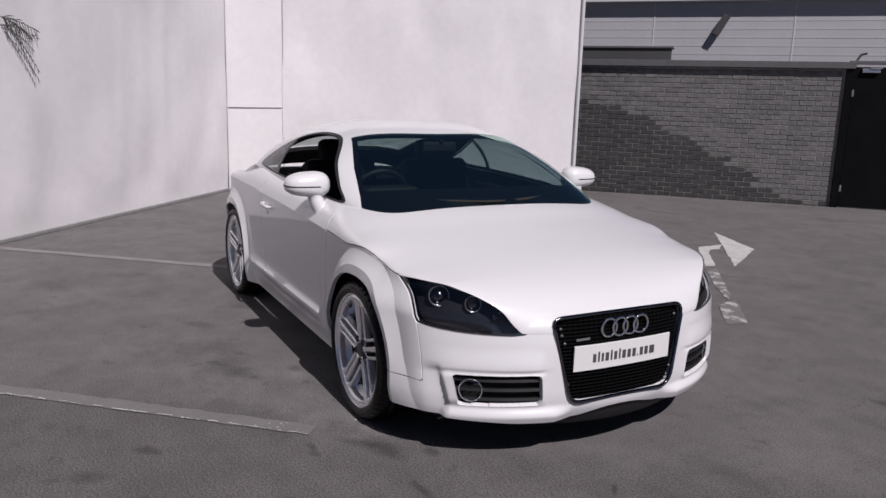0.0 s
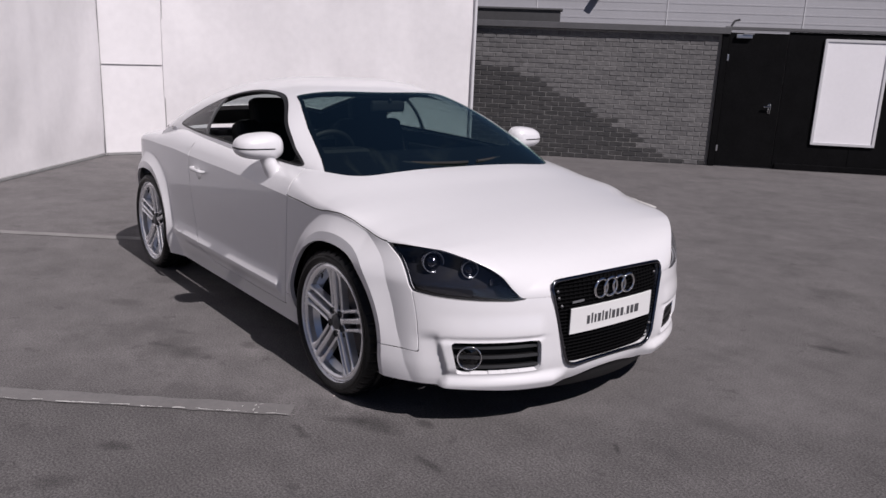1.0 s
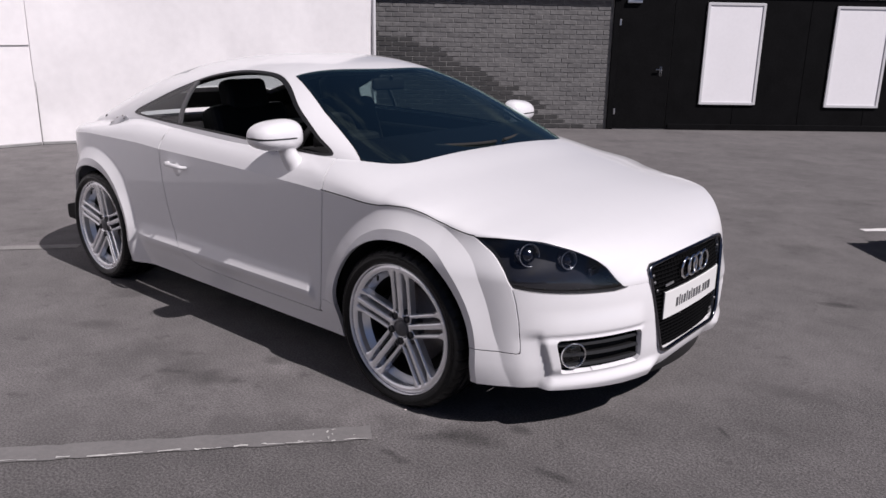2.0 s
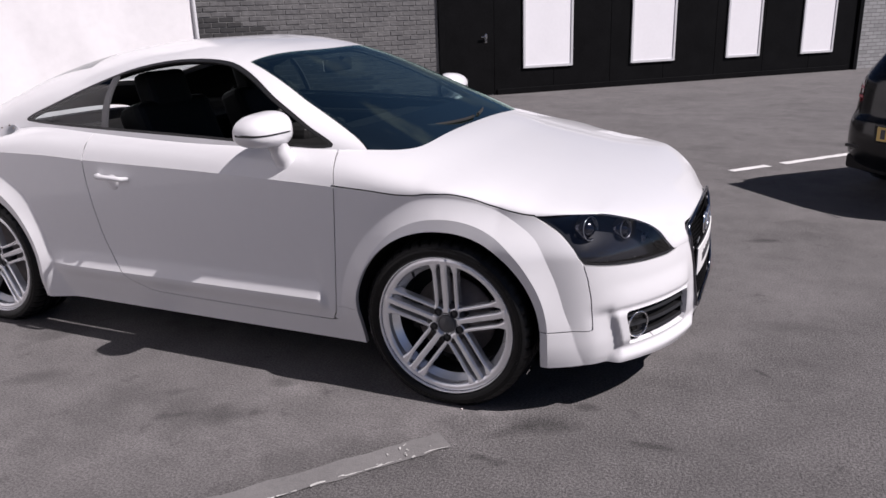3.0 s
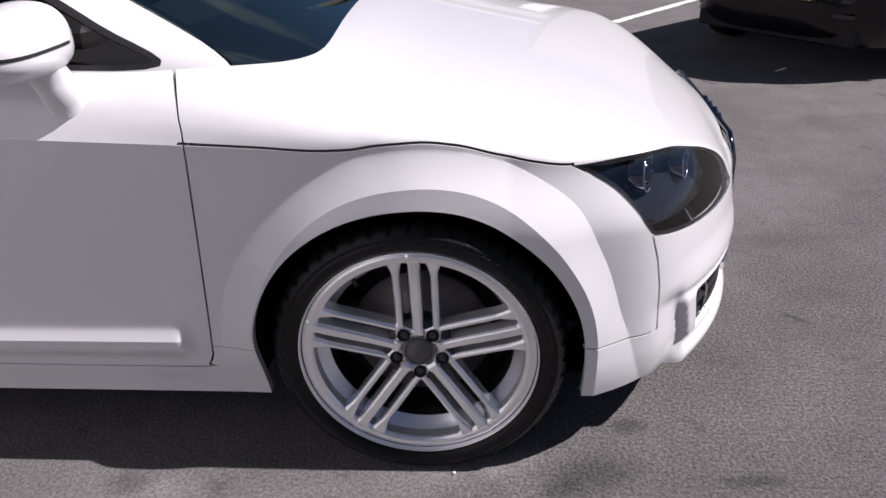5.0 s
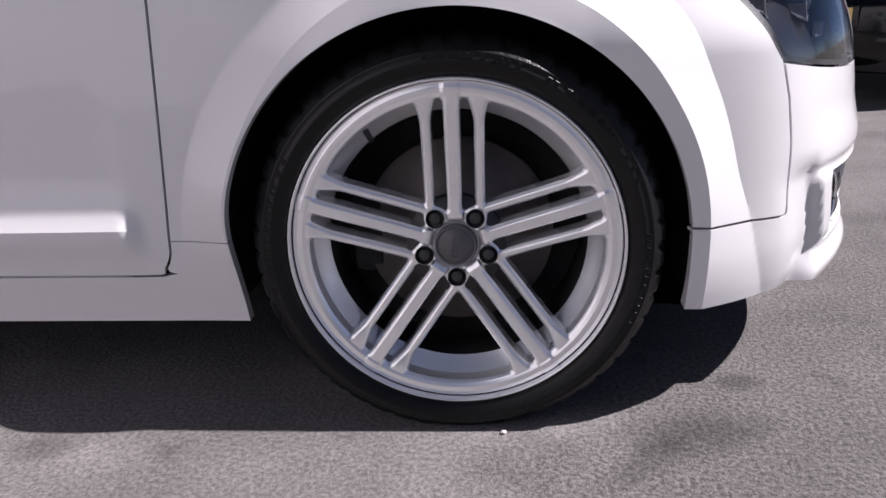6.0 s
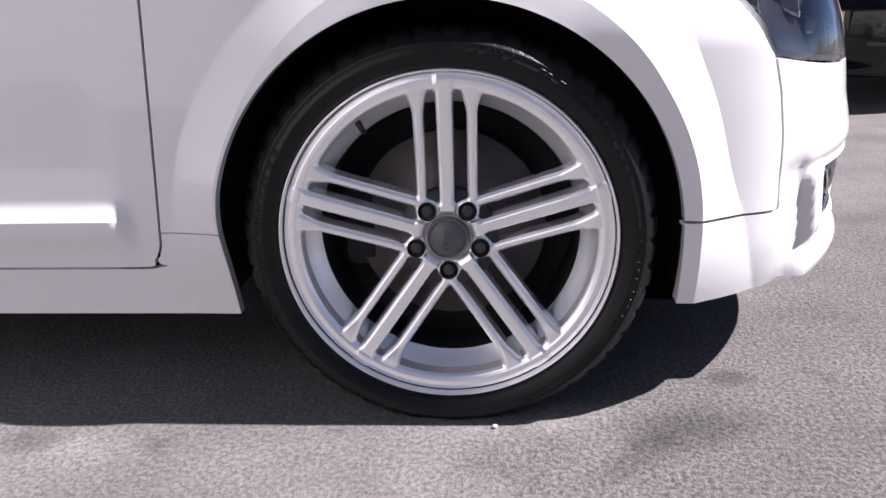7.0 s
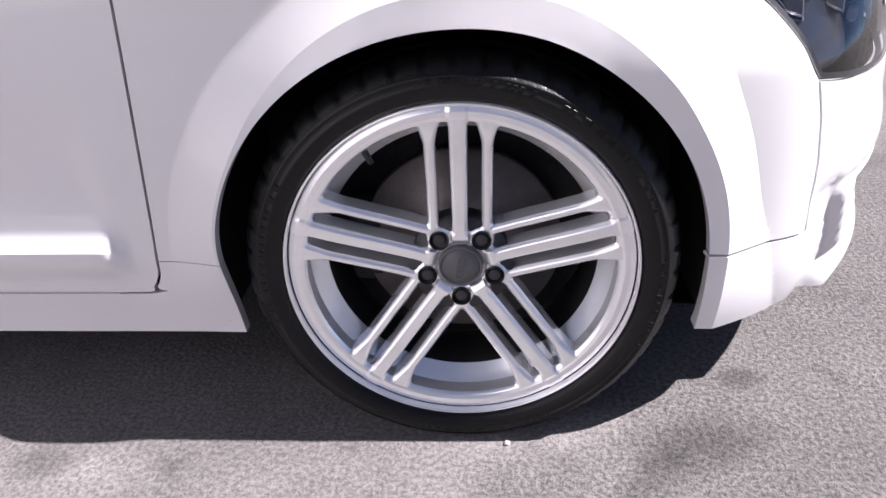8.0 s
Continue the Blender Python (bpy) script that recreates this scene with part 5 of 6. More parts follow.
for s in (-1, 1):
    vent = new("side_vent")
    vent.parent = car
    tagged(vent, "black bumper vent with slats and a round fog lamp")
    yy, zz = np.meshgrid(np.linspace(-0.75, -0.375, 30), np.linspace(0.25, 0.405, 14), indexing="ij")
    pts = np.stack([nose_x(yy, zz) - 0.045, yy, zz], -1)
    v, f = grid_tris(pts)
    v, f = clip(v, f, inside(front2(v), VENT) + 0.006)
    if normals(v, f)[:, 0].mean() < 0:
        f = f[:, ::-1]
    if s == 1:
        v, f = v * (1, -1, 1), f[:, ::-1]
    part("duct", panel("duct", v, f, -0.030), CAVITY, vent)
    yy, zz = np.meshgrid(np.linspace(-0.80, -0.32, 30), np.linspace(0.178, 0.45, 16), indexing="ij")
    v, f = grid_tris(np.stack([nose_x(yy, zz) - 0.055, yy * (-s), zz], -1))
    part("duct_liner", mesh_of("duct_liner", v, f), CAVITY, vent)
    for z in (0.287, 0.328, 0.368):
        ys = np.linspace(-0.722, -0.396, 16)
        xs = nose_x(ys, np.full_like(ys, z)) - 0.010
        top = np.stack([xs, ys, np.full_like(ys, z + 0.005)], 1)
        bot = np.stack([xs + 0.004, ys, np.full_like(ys, z - 0.007)], 1)
        rear_ = np.stack([xs - 0.03, ys, np.full_like(ys, z)], 1)
        g = np.stack([rear_, top, bot, rear_], 1) * (1, -s if s == 1 else 1, 1)
        v, f = grid_tris(g)
        part("slat", mesh_of("slat", v, f, False), TRIM, vent)
    # fog lamp
    fy, fz = 0.654, 0.324
    fx = float(nose_x(fy, fz)) - 0.014
    turn = Matrix.Translation((fx, s * fy, fz)) @ Euler((0, 0, s * radians(34))).to_matrix().to_4x4()
    fog = part("fog_lamp", lathe([(0.0, -0.03), (0.040, -0.012), (0.043, 0.004), (0.047, 0.006), (0.050, 0.0), (0.050, -0.04)], 40, axis="x", name="fog_lamp"), GLOSS_BLACK, vent)
    fog.matrix_basis = turn
    part("ring", lathe([(0.0465 + 0.0032 * math.cos(q), 0.006 + 0.003 * math.sin(q)) for q in np.linspace(0, 2 * np.pi, 9)], 40, axis="x", name="ring"), CHROME, fog)
    part("lens", lathe([(0.0, 0.006), (0.025, 0.003), (0.042, -0.002)], 32, axis="x", name="lens"), LENS, fog)

    # headlamp
    head = new("headlamp")
    head.parent = car
    tagged(head, "dark smoked headlamp with round projector lenses")

    def flip(v, f):
        return (v, f) if s == -1 else (v * (1, -1, 1), f[:, ::-1])
    hv, hf = clip(*low, inside(side2(low[0]), LAMP) - 0.0015)
    hv, hf = clip(hv, hf, -hv[:, 1] - 0.25)
    part("lens", panel("lens", *flip(hv, hf), 0.006), LENS, head).visible_shadow = False
    n = normals(hv, hf)
    part("housing", mesh_of("housing", *flip(hv - n * 0.055 - (0.01, 0, 0), hf)), LAMP_DARK, head)
    v, f = clip(*low, inside(side2(low[0]), LAMP) - 0.0015)
    v, f = clip(v, f, -v[:, 1] - 0.25)
    e_ = clip(v, f, 0.010 - inside(side2(v), LAMP))
    e_ = (e_[0] - normals(*e_) * 0.004, e_[1])
    part("seal", mesh_of("seal", *flip(*e_)), TRIM, head)
    for (lx, ly, lz, lr) in ((0.484, -0.722, 0.684, 0.038), (0.586, -0.618, 0.664, 0.030)):
        m = Matrix.Translation((lx, s * -ly, lz)) @ Euler((0, radians(-6), s * radians(22))).to_matrix().to_4x4()
        pj = part("projector", lathe([(0, lr * 0.62), (lr * 0.5, lr * 0.48), (lr * 0.8, lr * 0.15), (lr * 0.85, -0.01)], 32, axis="x", name="projector"), DARK_CHROME, head)
        pj.matrix_basis = m
        part("bezel", lathe([(lr * 0.86, 0.0), (lr, 0.012), (lr * 1.15, 0.010), (lr * 1.25, -0.02)], 32, axis="x", name="bezel"), DARK_CHROME, pj)
        part("bezel_ring", lathe([(lr * 1.10 + 0.0016 * math.cos(q), 0.011 + 0.0016 * math.sin(q)) for q in np.linspace(0, 2 * np.pi, 7)], 32, axis="x", name="bezel_ring"), SATIN, pj)
    part("reflector", box(0.02, 0.06, 0.03, (0.645, s * 0.53, 0.615), 0.006), DARK_CHROME, head)
    part("light_strip", tube([(0.50 + 0.2 * k, s * (0.735 - 0.29 * k - 0.05 * math.sin(k * 3.1)) * 1.0, 0.590 - 0.012 * k) for k in np.linspace(0, 0.85, 10)], 0.005, 8), DARK_CHROME, head)

    # mirror
    mir = new("door_mirror")
    mir.parent = car
    tagged(mir, "white door mirror on a stalk with a dark slot")
    n1, n2 = 40, 24
    th, ph = np.meshgrid(np.linspace(0, 2 * np.pi, n1), np.linspace(0, np.pi, n2), indexing="ij")

    def sq(c, e):
        return np.sign(c) * np.abs(c) ** e
    hx = 0.088 * sq(np.cos(th) * np.sin(ph), 0.85)
    hx = np.where(hx < -0.035, -0.035 + (hx + 0.035) * 0.15, hx)
    hy = 0.122 * sq(np.cos(ph), 0.70)
    hz = 0.074 * sq(np.sin(th) * np.sin(ph), 0.80)
    hz = np.where(hz < 0, hz * 0.80, hz) * (1 - 0.14 * hy / 0.122)
    hx = hx * (1 + 0.10 * hy / 0.122)
    v, f = grid_tris(np.stack([hx, hy, hz], -1))
    v, f = weld(v, f)
    mm = Matrix.Translation((-0.725, s * 0.898, 1.008)) @ Euler((0, 0, s * radians(10))).to_matrix().to_4x4()
    if s == -1:
        v = v * (1, -1, 1)
        f = f[:, ::-1]
    n = normals(v, f)
    if (n * v).sum() < 0:
        f = f[:, ::-1]
    part("shell", mesh_of("shell", v, f), PAINT, mir).matrix_basis = mm
    part("glass", box(0.003, 0.165, 0.090, (-0.0385, 0, 0.004), 0.001), CHROME, mir).matrix_basis = mm
    sv, sf = clip(v, f, np.minimum(0.0046 - np.abs(v[:, 2] - 0.002), np.minimum(v[:, 0] + 0.020, v[:, 1] * s + 0.070)))
    part("slot", mesh_of("slot", sv + normals(sv, sf) * 0.0012, sf), TRIM, mir).matrix_basis = mm
    stalk = np.array([(-0.676, s * 0.832, 0.885), (-0.678, s * 0.848, 0.905), (-0.683, s * 0.862, 0.935), (-0.692, s * 0.872, 0.968)])
    part("stalk", tube(stalk, [0.046, 0.042, 0.038, 0.036], 16, name="stalk"), PAINT, mir)

# door handles, fuel cap, washer lid, wipers
for s, d in zip((-1, 1), doors):
    hd = part("handle", tube([(-1.470, s * 0.892, 0.783), (-1.478, s * 0.915, 0.785), (-1.50, s * 0.920, 0.787), (-1.60, s * 0.920, 0.790), (-1.625, s * 0.916, 0.791), (-1.632, s * 0.892, 0.791)], [0.010, 0.011, 0.011, 0.012, 0.012, 0.010], 12, name="handle"), PAINT, d)
    part("handle_cup", lathe([(0.0, -0.004), (0.018, -0.0032), (0.030, -0.0008), (0.036, 0.004)], 32, name="handle_cup"), PAINT, d).location = (-1.555, s * 0.8972, 0.766)
fx_, fz_ = -2.285, 0.942
fm = Matrix.Translation((fx_, -0.820, fz_ - 0.013)) @ Euler((radians(-48), 0, 0)).to_matrix().to_4x4()
cap_ = part("fuel_cap", lathe([(0.0, -0.016), (0.045, -0.016), (0.050, -0.013), (0.060, -0.013), (0.066, -0.008), (0.068, 0.02)], 40, name="fuel_cap"), SATIN, car, "round brushed aluminium fuel cap")
cap_.matrix_basis = fm
for i in range(8):
    a = radians(45 * i)
    part("bolt", lathe([(0, -0.0165), (0.0045, -0.016), (0.005, -0.012)], 10, name="bolt"), DISC, cap_).location = (0.055 * math.cos(a), 0, 0.055 * math.sin(a))
for s in (-1, 1):
    part("washer_lid", box(0.055, 0.004, 0.045, (0.600, s * 0.690, 0.500), 0.003, turn=Euler((0, 0, s * radians(-50))).to_matrix()), PAINT, car)
for y0, y1 in ((-0.50, 0.05), (0.12, 0.62)):
    ys = np.linspace(y0, y1, 12)
    pts = [(-0.235 - 0.33 * (y / 0.75) ** 2 - 0.01, y, float(deck_z(np.array([-0.235 - 0.33 * (y / 0.75) ** 2]), np.array([y]))[0]) + 0.016) for y in ys]
    part("wiper", tube(pts, 0.007, 8, name="wiper"), CAVITY, car)

# cabin: seats, wheel, dash
def seat(y):
    st = new("seat")
    st.parent = car
    part("cushion", box(0.52, 0.50, 0.20, (-1.25, y, 0.47), 0.06, seg=4), LEATHER, st)
    part("backrest", box(0.16, 0.50, 0.62, (-1.62, y, 0.76), 0.06, turn=Euler((0, radians(-20), 0)).to_matrix(), seg=4), LEATHER, st)
    part("headrest", box(0.11, 0.27, 0.19, (-1.71, y, 1.10), 0.045, turn=Euler((0, radians(-14), 0)).to_matrix(), seg=4), LEATHER, st)
    for k in (-0.06, 0.06):
        part("headrest_post", tube([(-1.70, y + k, 1.06), (-1.67, y + k, 0.96)], 0.007), CHROME, st)


seat(-0.36), seat(0.36)
part("dashboard", box(0.42, 1.36, 0.24, (-0.72, 0, 0.80), 0.08, seg=4), LEATHER, car)
part("instrument_hood", box(0.16, 0.34, 0.09, (-0.86, -0.36, 0.93), 0.04, seg=3), LEATHER, car)
part("centre_console", box(0.80, 0.24, 0.26, (-1.15, 0, 0.52), 0.05, seg=3), LEATHER, car)
sw_ = new("steering_wheel")
sw_.parent = car
sm = Matrix.Translation((-1.02, -0.36, 0.89)) @ Euler((0, radians(24), 0)).to_matrix().to_4x4()
part("rim", lathe([(0.178 + 0.016 * math.cos(q), 0.016 * math.sin(q)) for q in np.linspace(0, 2 * np.pi, 10)], 48, axis="x", name="rim"), LEATHER, sw_).matrix_basis = sm
part("boss", box(0.06, 0.15, 0.12, (0.02, 0, 0), 0.03), LEATHER, sw_).matrix_basis = sm
for a in (0, 180, 270):
    part("spoke", box(0.014, 0.12, 0.028, (0.01, 0.11 * math.cos(radians(a)), 0.11 * math.sin(radians(a))), 0.005, turn=Euler((radians(a), 0, 0)).to_matrix()), LEATHER, sw_).matrix_basis = sm
im = new("interior_mirror")
im.parent = car
part("housing", box(0.03, 0.23, 0.065, (-0.93, 0.0, 1.195), 0.02, seg=3), TRIM, im)
part("glass", box(0.002, 0.21, 0.05, (-0.947, 0.0, 1.195), 0.0), CHROME, im)
part("arm", tube([(-0.92, 0, 1.21), (-0.90, 0, 1.235)], 0.010), TRIM, im)
part("rear_shelf", box(0.85, 1.25, 0.06, (-2.30, 0, 0.83), 0.02), LEATHER, car)
part("rear_bench", box(0.30, 1.2, 0.42, (-1.98, 0, 0.70), 0.06, seg=3), LEATHER, car)
part("cabin_floor", box(2.0, 1.5, 0.05, (-1.45, 0, 0.30), 0.01), LEATHER, car)
part("bulkhead", box(0.05, 1.5, 0.65, (-0.52, 0, 0.55), 0.01), CAVITY, car)
for s in (-1, 1):
    part("door_card", box(1.24, 0.05, 0.57, (-1.15, s * 0.770, 0.595), 0.02), LEATHER, car)
    part("side_trim", box(0.95, 0.05, 0.50, (-2.25, s * 0.66, 0.70), 0.02), LEATHER, car)
hl = clip(*CAB, -shell - 0.006)
hl = (hl[0] - normals(*hl) * 0.035, hl[1][:, ::-1])
part("headlining", mesh_of("headlining", *mirrored(*hl)), LEATHER, car, "dark roof lining")


# ---- the black hatchback ----
hatch = thing("hatchback", "black five-door hatchback with a yellow rear plate, parked", "car", Matrix.Translation((2.388, 3.180, 0)) @ Euler((0, 0, math.atan2(0.656, 0.755))).to_matrix().to_4x4() @ Matrix.Diagonal((0.94, 0.90, 0.94, 1)))
HR, HF = -0.765, 3.53          # tail and nose, ahead of the rear axle
HX = (HR + HF) / 2


def slices(zs, back, front, half, n=4.5, count=132):
    """Level outlines stacked to a shell: rounded boxes from back to front."""
    t = np.linspace(0, 2 * np.pi, count)
    rows = []
    for z in zs:
        b, f, h = float(back(z)), float(front(z)), float(half(z))
        c, s = np.cos(t), np.sin(t)
        e = 2 / n
        x = (b + f) / 2 + (f - b) / 2 * np.sign(c) * np.abs(c) ** e
        rows.append(np.stack([x, h * np.sign(s) * np.abs(s) ** e, np.full_like(x, z)], -1))
    return grid_tris(np.array(rows))


def hcurve(zs, vs):
    return lambda z: spline(z, zs, vs)


bv, bf = slices(np.concatenate([np.linspace(0.20, 0.62, 22), np.linspace(0.64, 0.98, 22)]), hcurve([0.18, 0.30, 0.45, 0.58, 0.66, 0.80, 0.90, 0.98], [-0.66, -0.745, -0.765, -0.755, -0.715, -0.705, -0.69, -0.64]),
                hcurve([0.18, 0.45, 0.70, 0.98], [3.40, 3.53, 3.48, 3.0]), hcurve([0.18, 0.35, 0.6, 0.8, 0.92, 0.98], [0.83, 0.875, 0.882, 0.865, 0.835, 0.79]), 5.0)
if (normals(bv, bf) * (bv - (HX, 0, 0.5))).sum() < 0:
    bf = bf[:, ::-1]
dist = np.minimum(np.hypot(bv[:, 0], bv[:, 2] - 0.33), np.hypot(bv[:, 0] - 2.69, bv[:, 2] - 0.33)) - 0.355
bv, bf = clip(bv, bf, np.where(np.abs(bv[:, 1]) > 0.5, dist, 1))
TAIL = filleted([(0.53, 0.735), (0.95, 0.72), (0.95, 0.905), (0.57, 0.915)], 0.03)


def tails(v):
    return np.where(v[:, 0] < -0.30, np.minimum(inside(np.stack([np.abs(v[:, 1]), v[:, 2]], 1), TAIL), -0.44 - v[:, 0]), -1)


body = clip(bv, bf, -tails(bv) - 0.002)
gate = lambda v: np.where(v[:, 0] < -0.3, inside(v[:, [1, 2]], filleted([(-0.60, 0.60), (0.60, 0.60), (0.70, 1.02), (-0.70, 1.02)], 0.05)), -1)
part("tailgate", panel("tailgate", *clip(*body, gate(body[0]) - 0.002), 0.01), BLACK_PAINT, hatch)
rest = clip(*body, -gate(body[0]) - 0.002)
bump_ = clip(*rest, np.minimum(0.64 - rest[0][:, 2], -0.36 - rest[0][:, 0]) - 0.002)
part("rear_bumper", panel("rear_bumper", *bump_, 0.01), BLACK_PAINT, hatch)
part("body", panel("body", *clip(*rest, np.maximum(rest[0][:, 2] - 0.64, rest[0][:, 0] + 0.36) - 0.002), 0.01), BLACK_PAINT, hatch)
part("bonnet", box(1.1, 1.5, 0.06, (2.55, 0, 0.95), 0.03), BLACK_PAINT, hatch)
part("shelf_deck", box(2.2, 1.34, 0.03, (0.85, 0, 0.955), 0.01), LEATHER, hatch)
for s in (-1, 1):
    sel = clip(bv, bf, tails(bv))
    sel = clip(*sel, s * sel[0][:, 1])
    lamp_ = part("tail_lamp", panel("tail_lamp", *sel, 0.02), RED_LENS, hatch, "red tail lamp")
    for z_ in (0.775, 0.845):
        bar_ = clip(*sel, 0.011 - np.abs(sel[0][:, 2] - z_))
        part("light_bar", mesh_of("light_bar", bar_[0] + normals(*bar_) * 0.003, bar_[1]), material("pale_lens", (0.42, 0.10, 0.12), 0.2), lamp_)

gz = np.linspace(0.95, 1.315, 34)
gv, gf = slices(np.concatenate([gz, [1.334, 1.346]]), hcurve([0.95, 1.08, 1.20, 1.30, 1.335, 1.35], [-0.655, -0.550, -0.425, -0.310, -0.22, 0.1]), hcurve([0.95, 1.12, 1.30, 1.335, 1.35], [2.15, 1.70, 1.20, 1.0, 0.6]),
                hcurve([0.95, 1.08, 1.20, 1.31, 1.335, 1.35], [0.80, 0.745, 0.68, 0.61, 0.57, 0.38]), 5.0)
if (normals(gv, gf) * (gv - (0.6, 0, 1.1))).sum() < 0:
    gf = gf[:, ::-1]
REARWIN = filleted([(-0.60, 1.035), (0.60, 1.035), (0.50, 1.275), (-0.50, 1.275)], 0.06)
SIDEWIN = filleted([(-0.30, 1.03), (1.72, 1.0), (1.10, 1.282), (0.0, 1.282)], 0.05)
win = np.maximum(np.where((gv[:, 0] < 0) & (np.abs(gv[:, 1]) < 0.64), inside(gv[:, [1, 2]], REARWIN), -1), np.where(np.abs(gv[:, 1]) > 0.5, inside(gv[:, [0, 2]], SIDEWIN), -1))
win = np.maximum(win, np.where(gv[:, 0] > 1.15, np.minimum(0.62 - np.abs(gv[:, 1]), 1.30 - gv[:, 2]), -1))
part("roof", panel("roof", *clip(gv, gf, -win), 0.02), BLACK_PAINT, hatch)
PRIVACY = glass("dark_privacy_glass", (0.22, 0.24, 0.25))
wv, wf = clip(gv, gf, win)
cut = {"rear_window": -wv[:, 0] + np.where(np.abs(wv[:, 1]) < 0.63, 0, -9) - 0.1, "windscreen": wv[:, 0] - 1.15 + np.where(np.abs(wv[:, 1]) < 0.63, 0, -9)}
c_ = wv[wf].mean(1)
for nm, sel in (("rear_window", (c_[:, 0] < 0.0) & (np.abs(c_[:, 1]) < 0.625)), ("side_window", c_[:, 1] > 0.625), ("side_window", c_[:, 1] < -0.625), ("windscreen", (c_[:, 0] > 0.9) & (np.abs(c_[:, 1]) < 0.625))):
    if sel.any():
        part(nm, panel(nm, *weld(wv, wf[sel]), 0.004), PRIVACY, hatch)
part("spoiler", box(0.20, 0.98, 0.035, (-0.32, 0, 1.318), 0.012), BLACK_PAINT, hatch)
part("roof_top", box(1.3, 1.10, 0.02, (0.45, 0, 1.344), 0.008), BLACK_PAINT, hatch)
part("aerial", box(0.10, 0.035, 0.05, (0.05, 0, 1.375), 0.012), BLACK_PAINT, hatch)
pl_ = new("number_plate")
pl_.parent = hatch
tagged(pl_, "yellow rear number plate with dark bars")
part("face", box(0.006, 0.545, 0.105, (-0.772, -0.02, 0.530), 0.002), PLATE_YELLOW, pl_)
for k in (0, 1, 2, 3, 4.5, 5.5, 6.5):
    part("letter_bar", box(0.002, 0.042, 0.070, (-0.7760, 0.195 - 0.066 * k, 0.530), 0.0), INK, pl_)
part("plate_recess", box(0.02, 0.62, 0.135, (-0.760, -0.02, 0.530), 0.01), BLACK_PAINT, hatch)
em = part("badge", lathe([(0, -0.012), (0.030, -0.011), (0.034, -0.014), (0.040, -0.013), (0.041, 0)], 32, axis="x", name="badge"), SATIN, hatch)
em.location = (-0.705, 0, 0.835)
part("badge_centre", lathe([(0, -0.016), (0.024, -0.013), (0.025, 0)], 24, axis="x", name="badge_centre"), GLOSS_BLACK, hatch).location = (-0.705, 0, 0.835)
for k in range(4):
    part("script", box(0.004, 0.022, 0.024, (-0.722, -0.44 - 0.03 * k, 0.860), 0.003), SATIN, hatch)
part("handle_strip", box(0.02, 0.50, 0.03, (-0.722, 0, 0.705), 0.008), GLOSS_BLACK, hatch)
part("diffuser", box(0.10, 1.2, 0.12, (-0.66, 0, 0.27), 0.03), CAVITY, hatch)
for s in (-1, 1):
    part("reflector", box(0.012, 0.16, 0.025, (-0.742, s * 0.50, 0.40), 0.005), TRIM, hatch)
    part("rear_seat", box(0.16, 0.52, 0.60, (0.35, s * 0.36, 0.92), 0.06), LEATHER, hatch)
    part("headrest", box(0.10, 0.26, 0.16, (0.30, s * 0.36, 1.20), 0.04), LEATHER, hatch)
part("sticker", box(0.004, 0.24, 0.05, (-0.372, 0.10, 1.235), 0.0, turn=Euler((0, radians(38), 0)).to_matrix()), PLATE_WHITE, hatch)
part("floor_pan", box(3.6, 1.3, 0.06, (1.35, 0, 0.24), 0.02), CAVITY, hatch)


def hatch_wheel(x, y, side):
    w = new("wheel")
    w.parent = hatch
    w.location = (x, y, 0.315)
    part("tyre", lathe([(0.215, -0.09), (0.228, -0.10), (0.27, -0.103), (0.305, -0.095), (0.315, -0.07), (0.316, 0.07), (0.305, 0.095), (0.27, 0.103), (0.215, 0.09)], 56, name="tyre"), RUBBER, w)
    part("barrel", lathe([(0.222, side * 0.098), (0.210, side * 0.09), (0.195, side * 0.05), (0.19, -side * 0.08)], 48, name="barrel"), ALLOY, w)
    part("brake_disc", lathe([(0.0, side * 0.03), (0.14, side * 0.03), (0.14, 0.0)], 40, name="brake_disc"), DISC, w)
    part("hub", lathe([(0.0, side * 0.085), (0.05, side * 0.085), (0.06, side * 0.06)], 32, name="hub"), ALLOY, w)
    for i in range(10):
        a = radians(36 * i + (7 if i % 2 else -7))
        bm = box(0.165, 0.022, 0.020, (0.125, side * 0.082, 0), 0.005, seg=1)
        bm.transform(Euler((0, -a, 0)).to_matrix().to_4x4())
        part("spoke", bm, ALLOY, w)


for x in (0.0, 2.69):
    for s in (-1, 1):
        hatch_wheel(x, s * 0.765, s)
        a = np.linspace(radians(-10), radians(190), 24)
        o = np.stack([x + 0.365 * np.cos(a), np.zeros_like(a), 0.33 + 0.365 * np.sin(a)], 1)
        part("wheel_housing", mesh_of("wheel_housing", *grid_tris(np.stack([o + (0, s * 0.86, 0), o + (0, s * 0.5, 0)], 1))), CAVITY, hatch)
        part("housing_wall", mesh_of("housing_wall", o + (0, s * 0.5, 0), [tuple(range(24))], False), CAVITY, hatch)


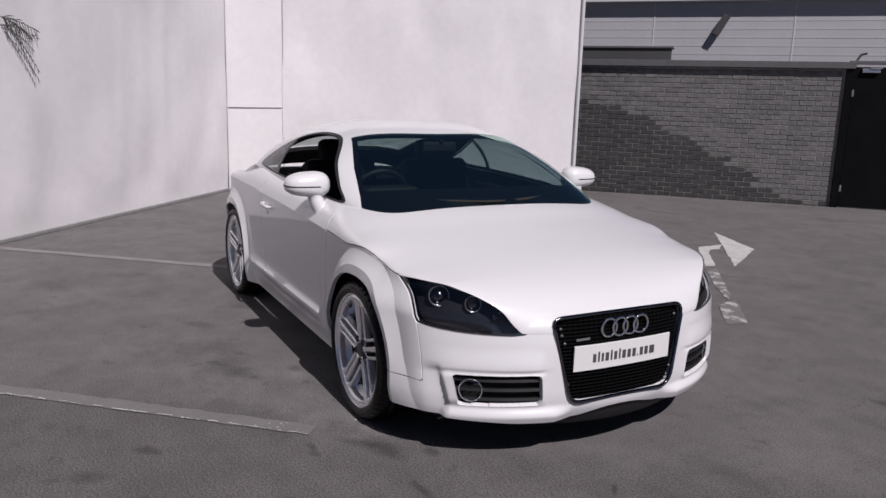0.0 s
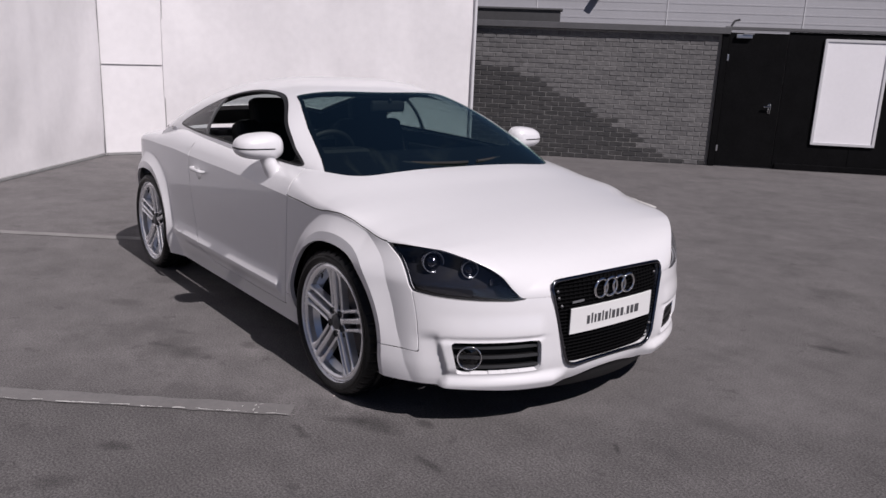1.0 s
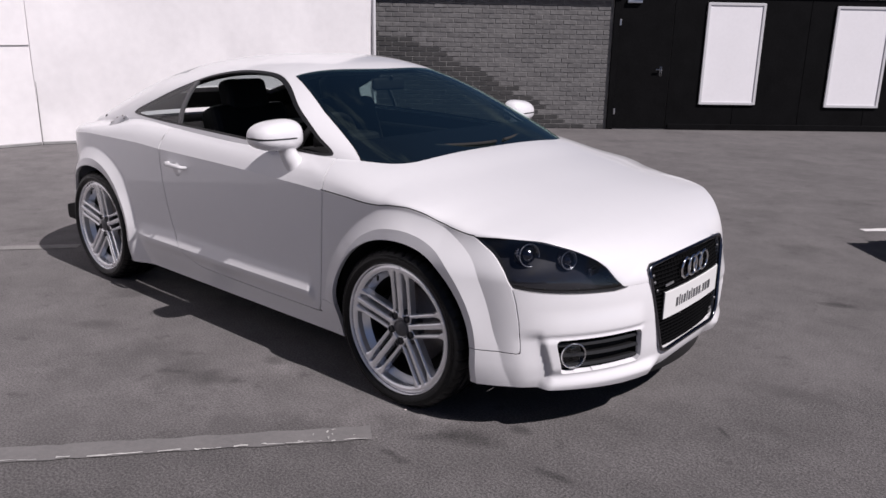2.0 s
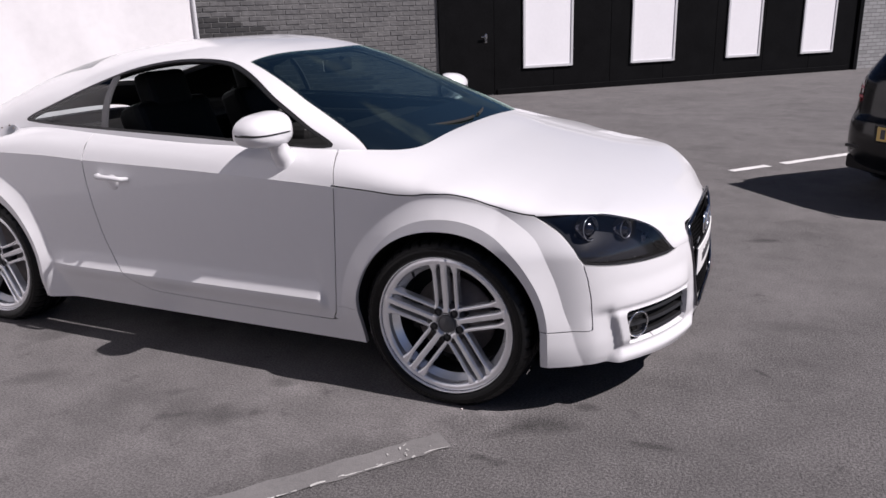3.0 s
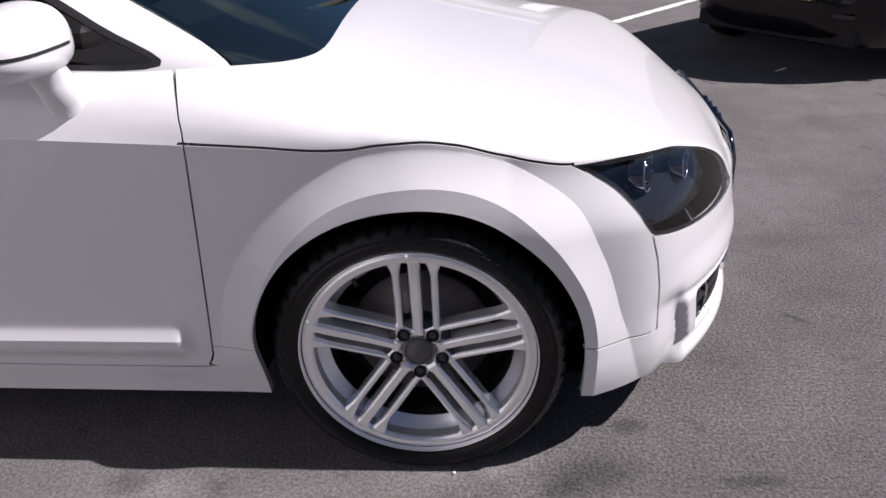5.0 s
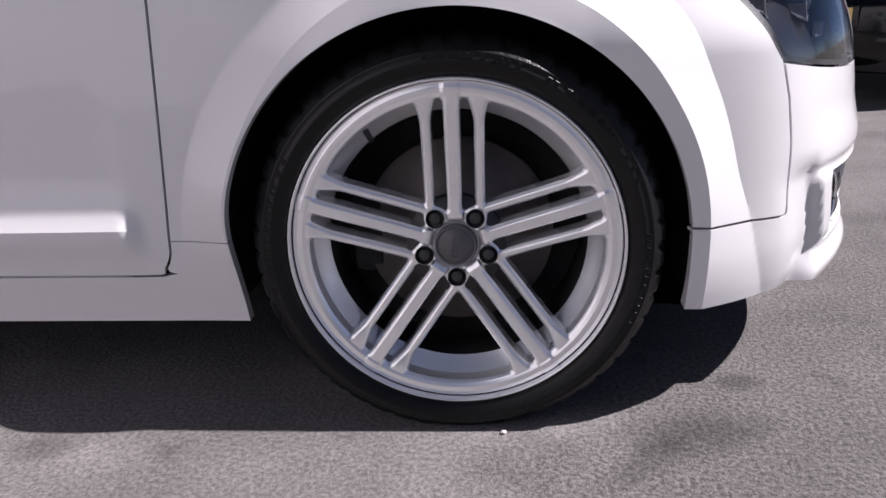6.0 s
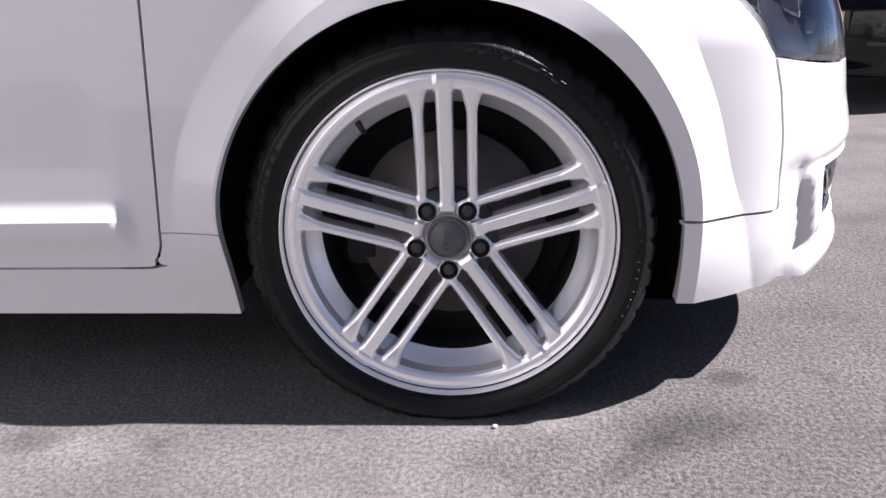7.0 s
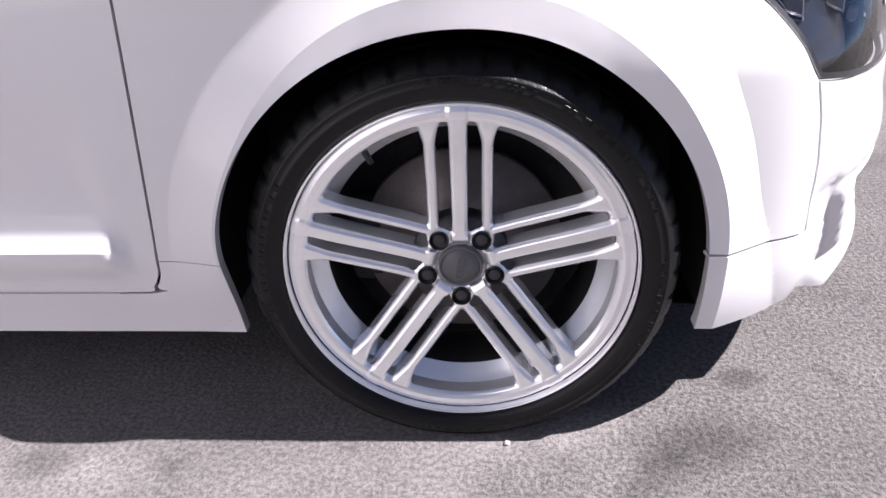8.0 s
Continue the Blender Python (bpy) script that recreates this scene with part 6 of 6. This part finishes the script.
# ---- bricks of the boundary wall ----
def brick_tones(name, lo, hi):
    m = material(name, lo, 0.85, bump=0.25, bump_scale=60)
    n, l = m.node_tree.nodes, m.node_tree.links
    info, geo = n.new("ShaderNodeObjectInfo"), n.new("ShaderNodeNewGeometry")
    add = n.new("ShaderNodeMath")
    l.new(info.outputs["Random"], add.inputs[0])
    l.new(geo.outputs["Random Per Island"], add.inputs[1])
    fr_ = n.new("ShaderNodeMath")
    fr_.operation = "FRACT"
    l.new(add.outputs[0], fr_.inputs[0])
    mix = n.new("ShaderNodeMix")
    mix.data_type = "RGBA"
    mix.inputs[6].default_value, mix.inputs[7].default_value = (*lo, 1), (*hi, 1)
    l.new(fr_.outputs[0], mix.inputs[0])
    tex = n.new("ShaderNodeTexNoise")
    tex.inputs["Scale"].default_value = 14
    co = n.new("ShaderNodeTexCoord")
    l.new(co.outputs["Object"], tex.inputs["Vector"])
    mp = n.new("ShaderNodeMapRange")
    mp.inputs[1].default_value, mp.inputs[2].default_value, mp.inputs[3].default_value, mp.inputs[4].default_value = 0.3, 0.7, 0.75, 1.2
    l.new(tex.outputs["Fac"], mp.inputs[0])
    sc = n.new("ShaderNodeVectorMath")
    sc.operation = "SCALE"
    l.new(mix.outputs[2], sc.inputs[0])
    l.new(mp.outputs[0], sc.inputs["Scale"])
    l.new(sc.outputs[0], n["Principled BSDF"].inputs["Base Color"])
    return m


BRICK = brick_tones("brick", (0.105, 0.103, 0.105), (0.138, 0.135, 0.136))
DARK_BRICK = brick_tones("darker_brick", (0.034, 0.034, 0.035), (0.046, 0.045, 0.046))


def brick_mesh(w, mat):
    me = bpy.data.meshes.new("brick")
    bm = box(w, 0.03, 0.0655, bevel=0.004, seg=1)
    bm.to_mesh(me)
    bm.free()
    me.materials.append(mat)
    return me


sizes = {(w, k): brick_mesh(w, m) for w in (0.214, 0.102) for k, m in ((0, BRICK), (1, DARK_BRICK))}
rnd = random.Random(7)
joined = {0: bmesh.new(), 1: bmesh.new()}
done = 0
for row in range(27):
    s = -5.15 + (0.1125 if row % 2 else 0.0)
    z = 0.045 + row * 0.0768
    while s < -0.12:
        w = 0.214 if s + 0.214 < -0.03 else 0.102
        c = s + w / 2
        # bricks below this sloping line take the darker tone
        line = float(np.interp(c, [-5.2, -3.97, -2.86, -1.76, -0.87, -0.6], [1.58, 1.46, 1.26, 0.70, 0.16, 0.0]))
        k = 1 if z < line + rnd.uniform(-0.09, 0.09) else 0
        m = WALLM @ Matrix.Translation((c, -0.012 + rnd.uniform(-0.0025, 0.003), z)) @ Euler((0, 0, rnd.uniform(-0.006, 0.006))).to_matrix().to_4x4()
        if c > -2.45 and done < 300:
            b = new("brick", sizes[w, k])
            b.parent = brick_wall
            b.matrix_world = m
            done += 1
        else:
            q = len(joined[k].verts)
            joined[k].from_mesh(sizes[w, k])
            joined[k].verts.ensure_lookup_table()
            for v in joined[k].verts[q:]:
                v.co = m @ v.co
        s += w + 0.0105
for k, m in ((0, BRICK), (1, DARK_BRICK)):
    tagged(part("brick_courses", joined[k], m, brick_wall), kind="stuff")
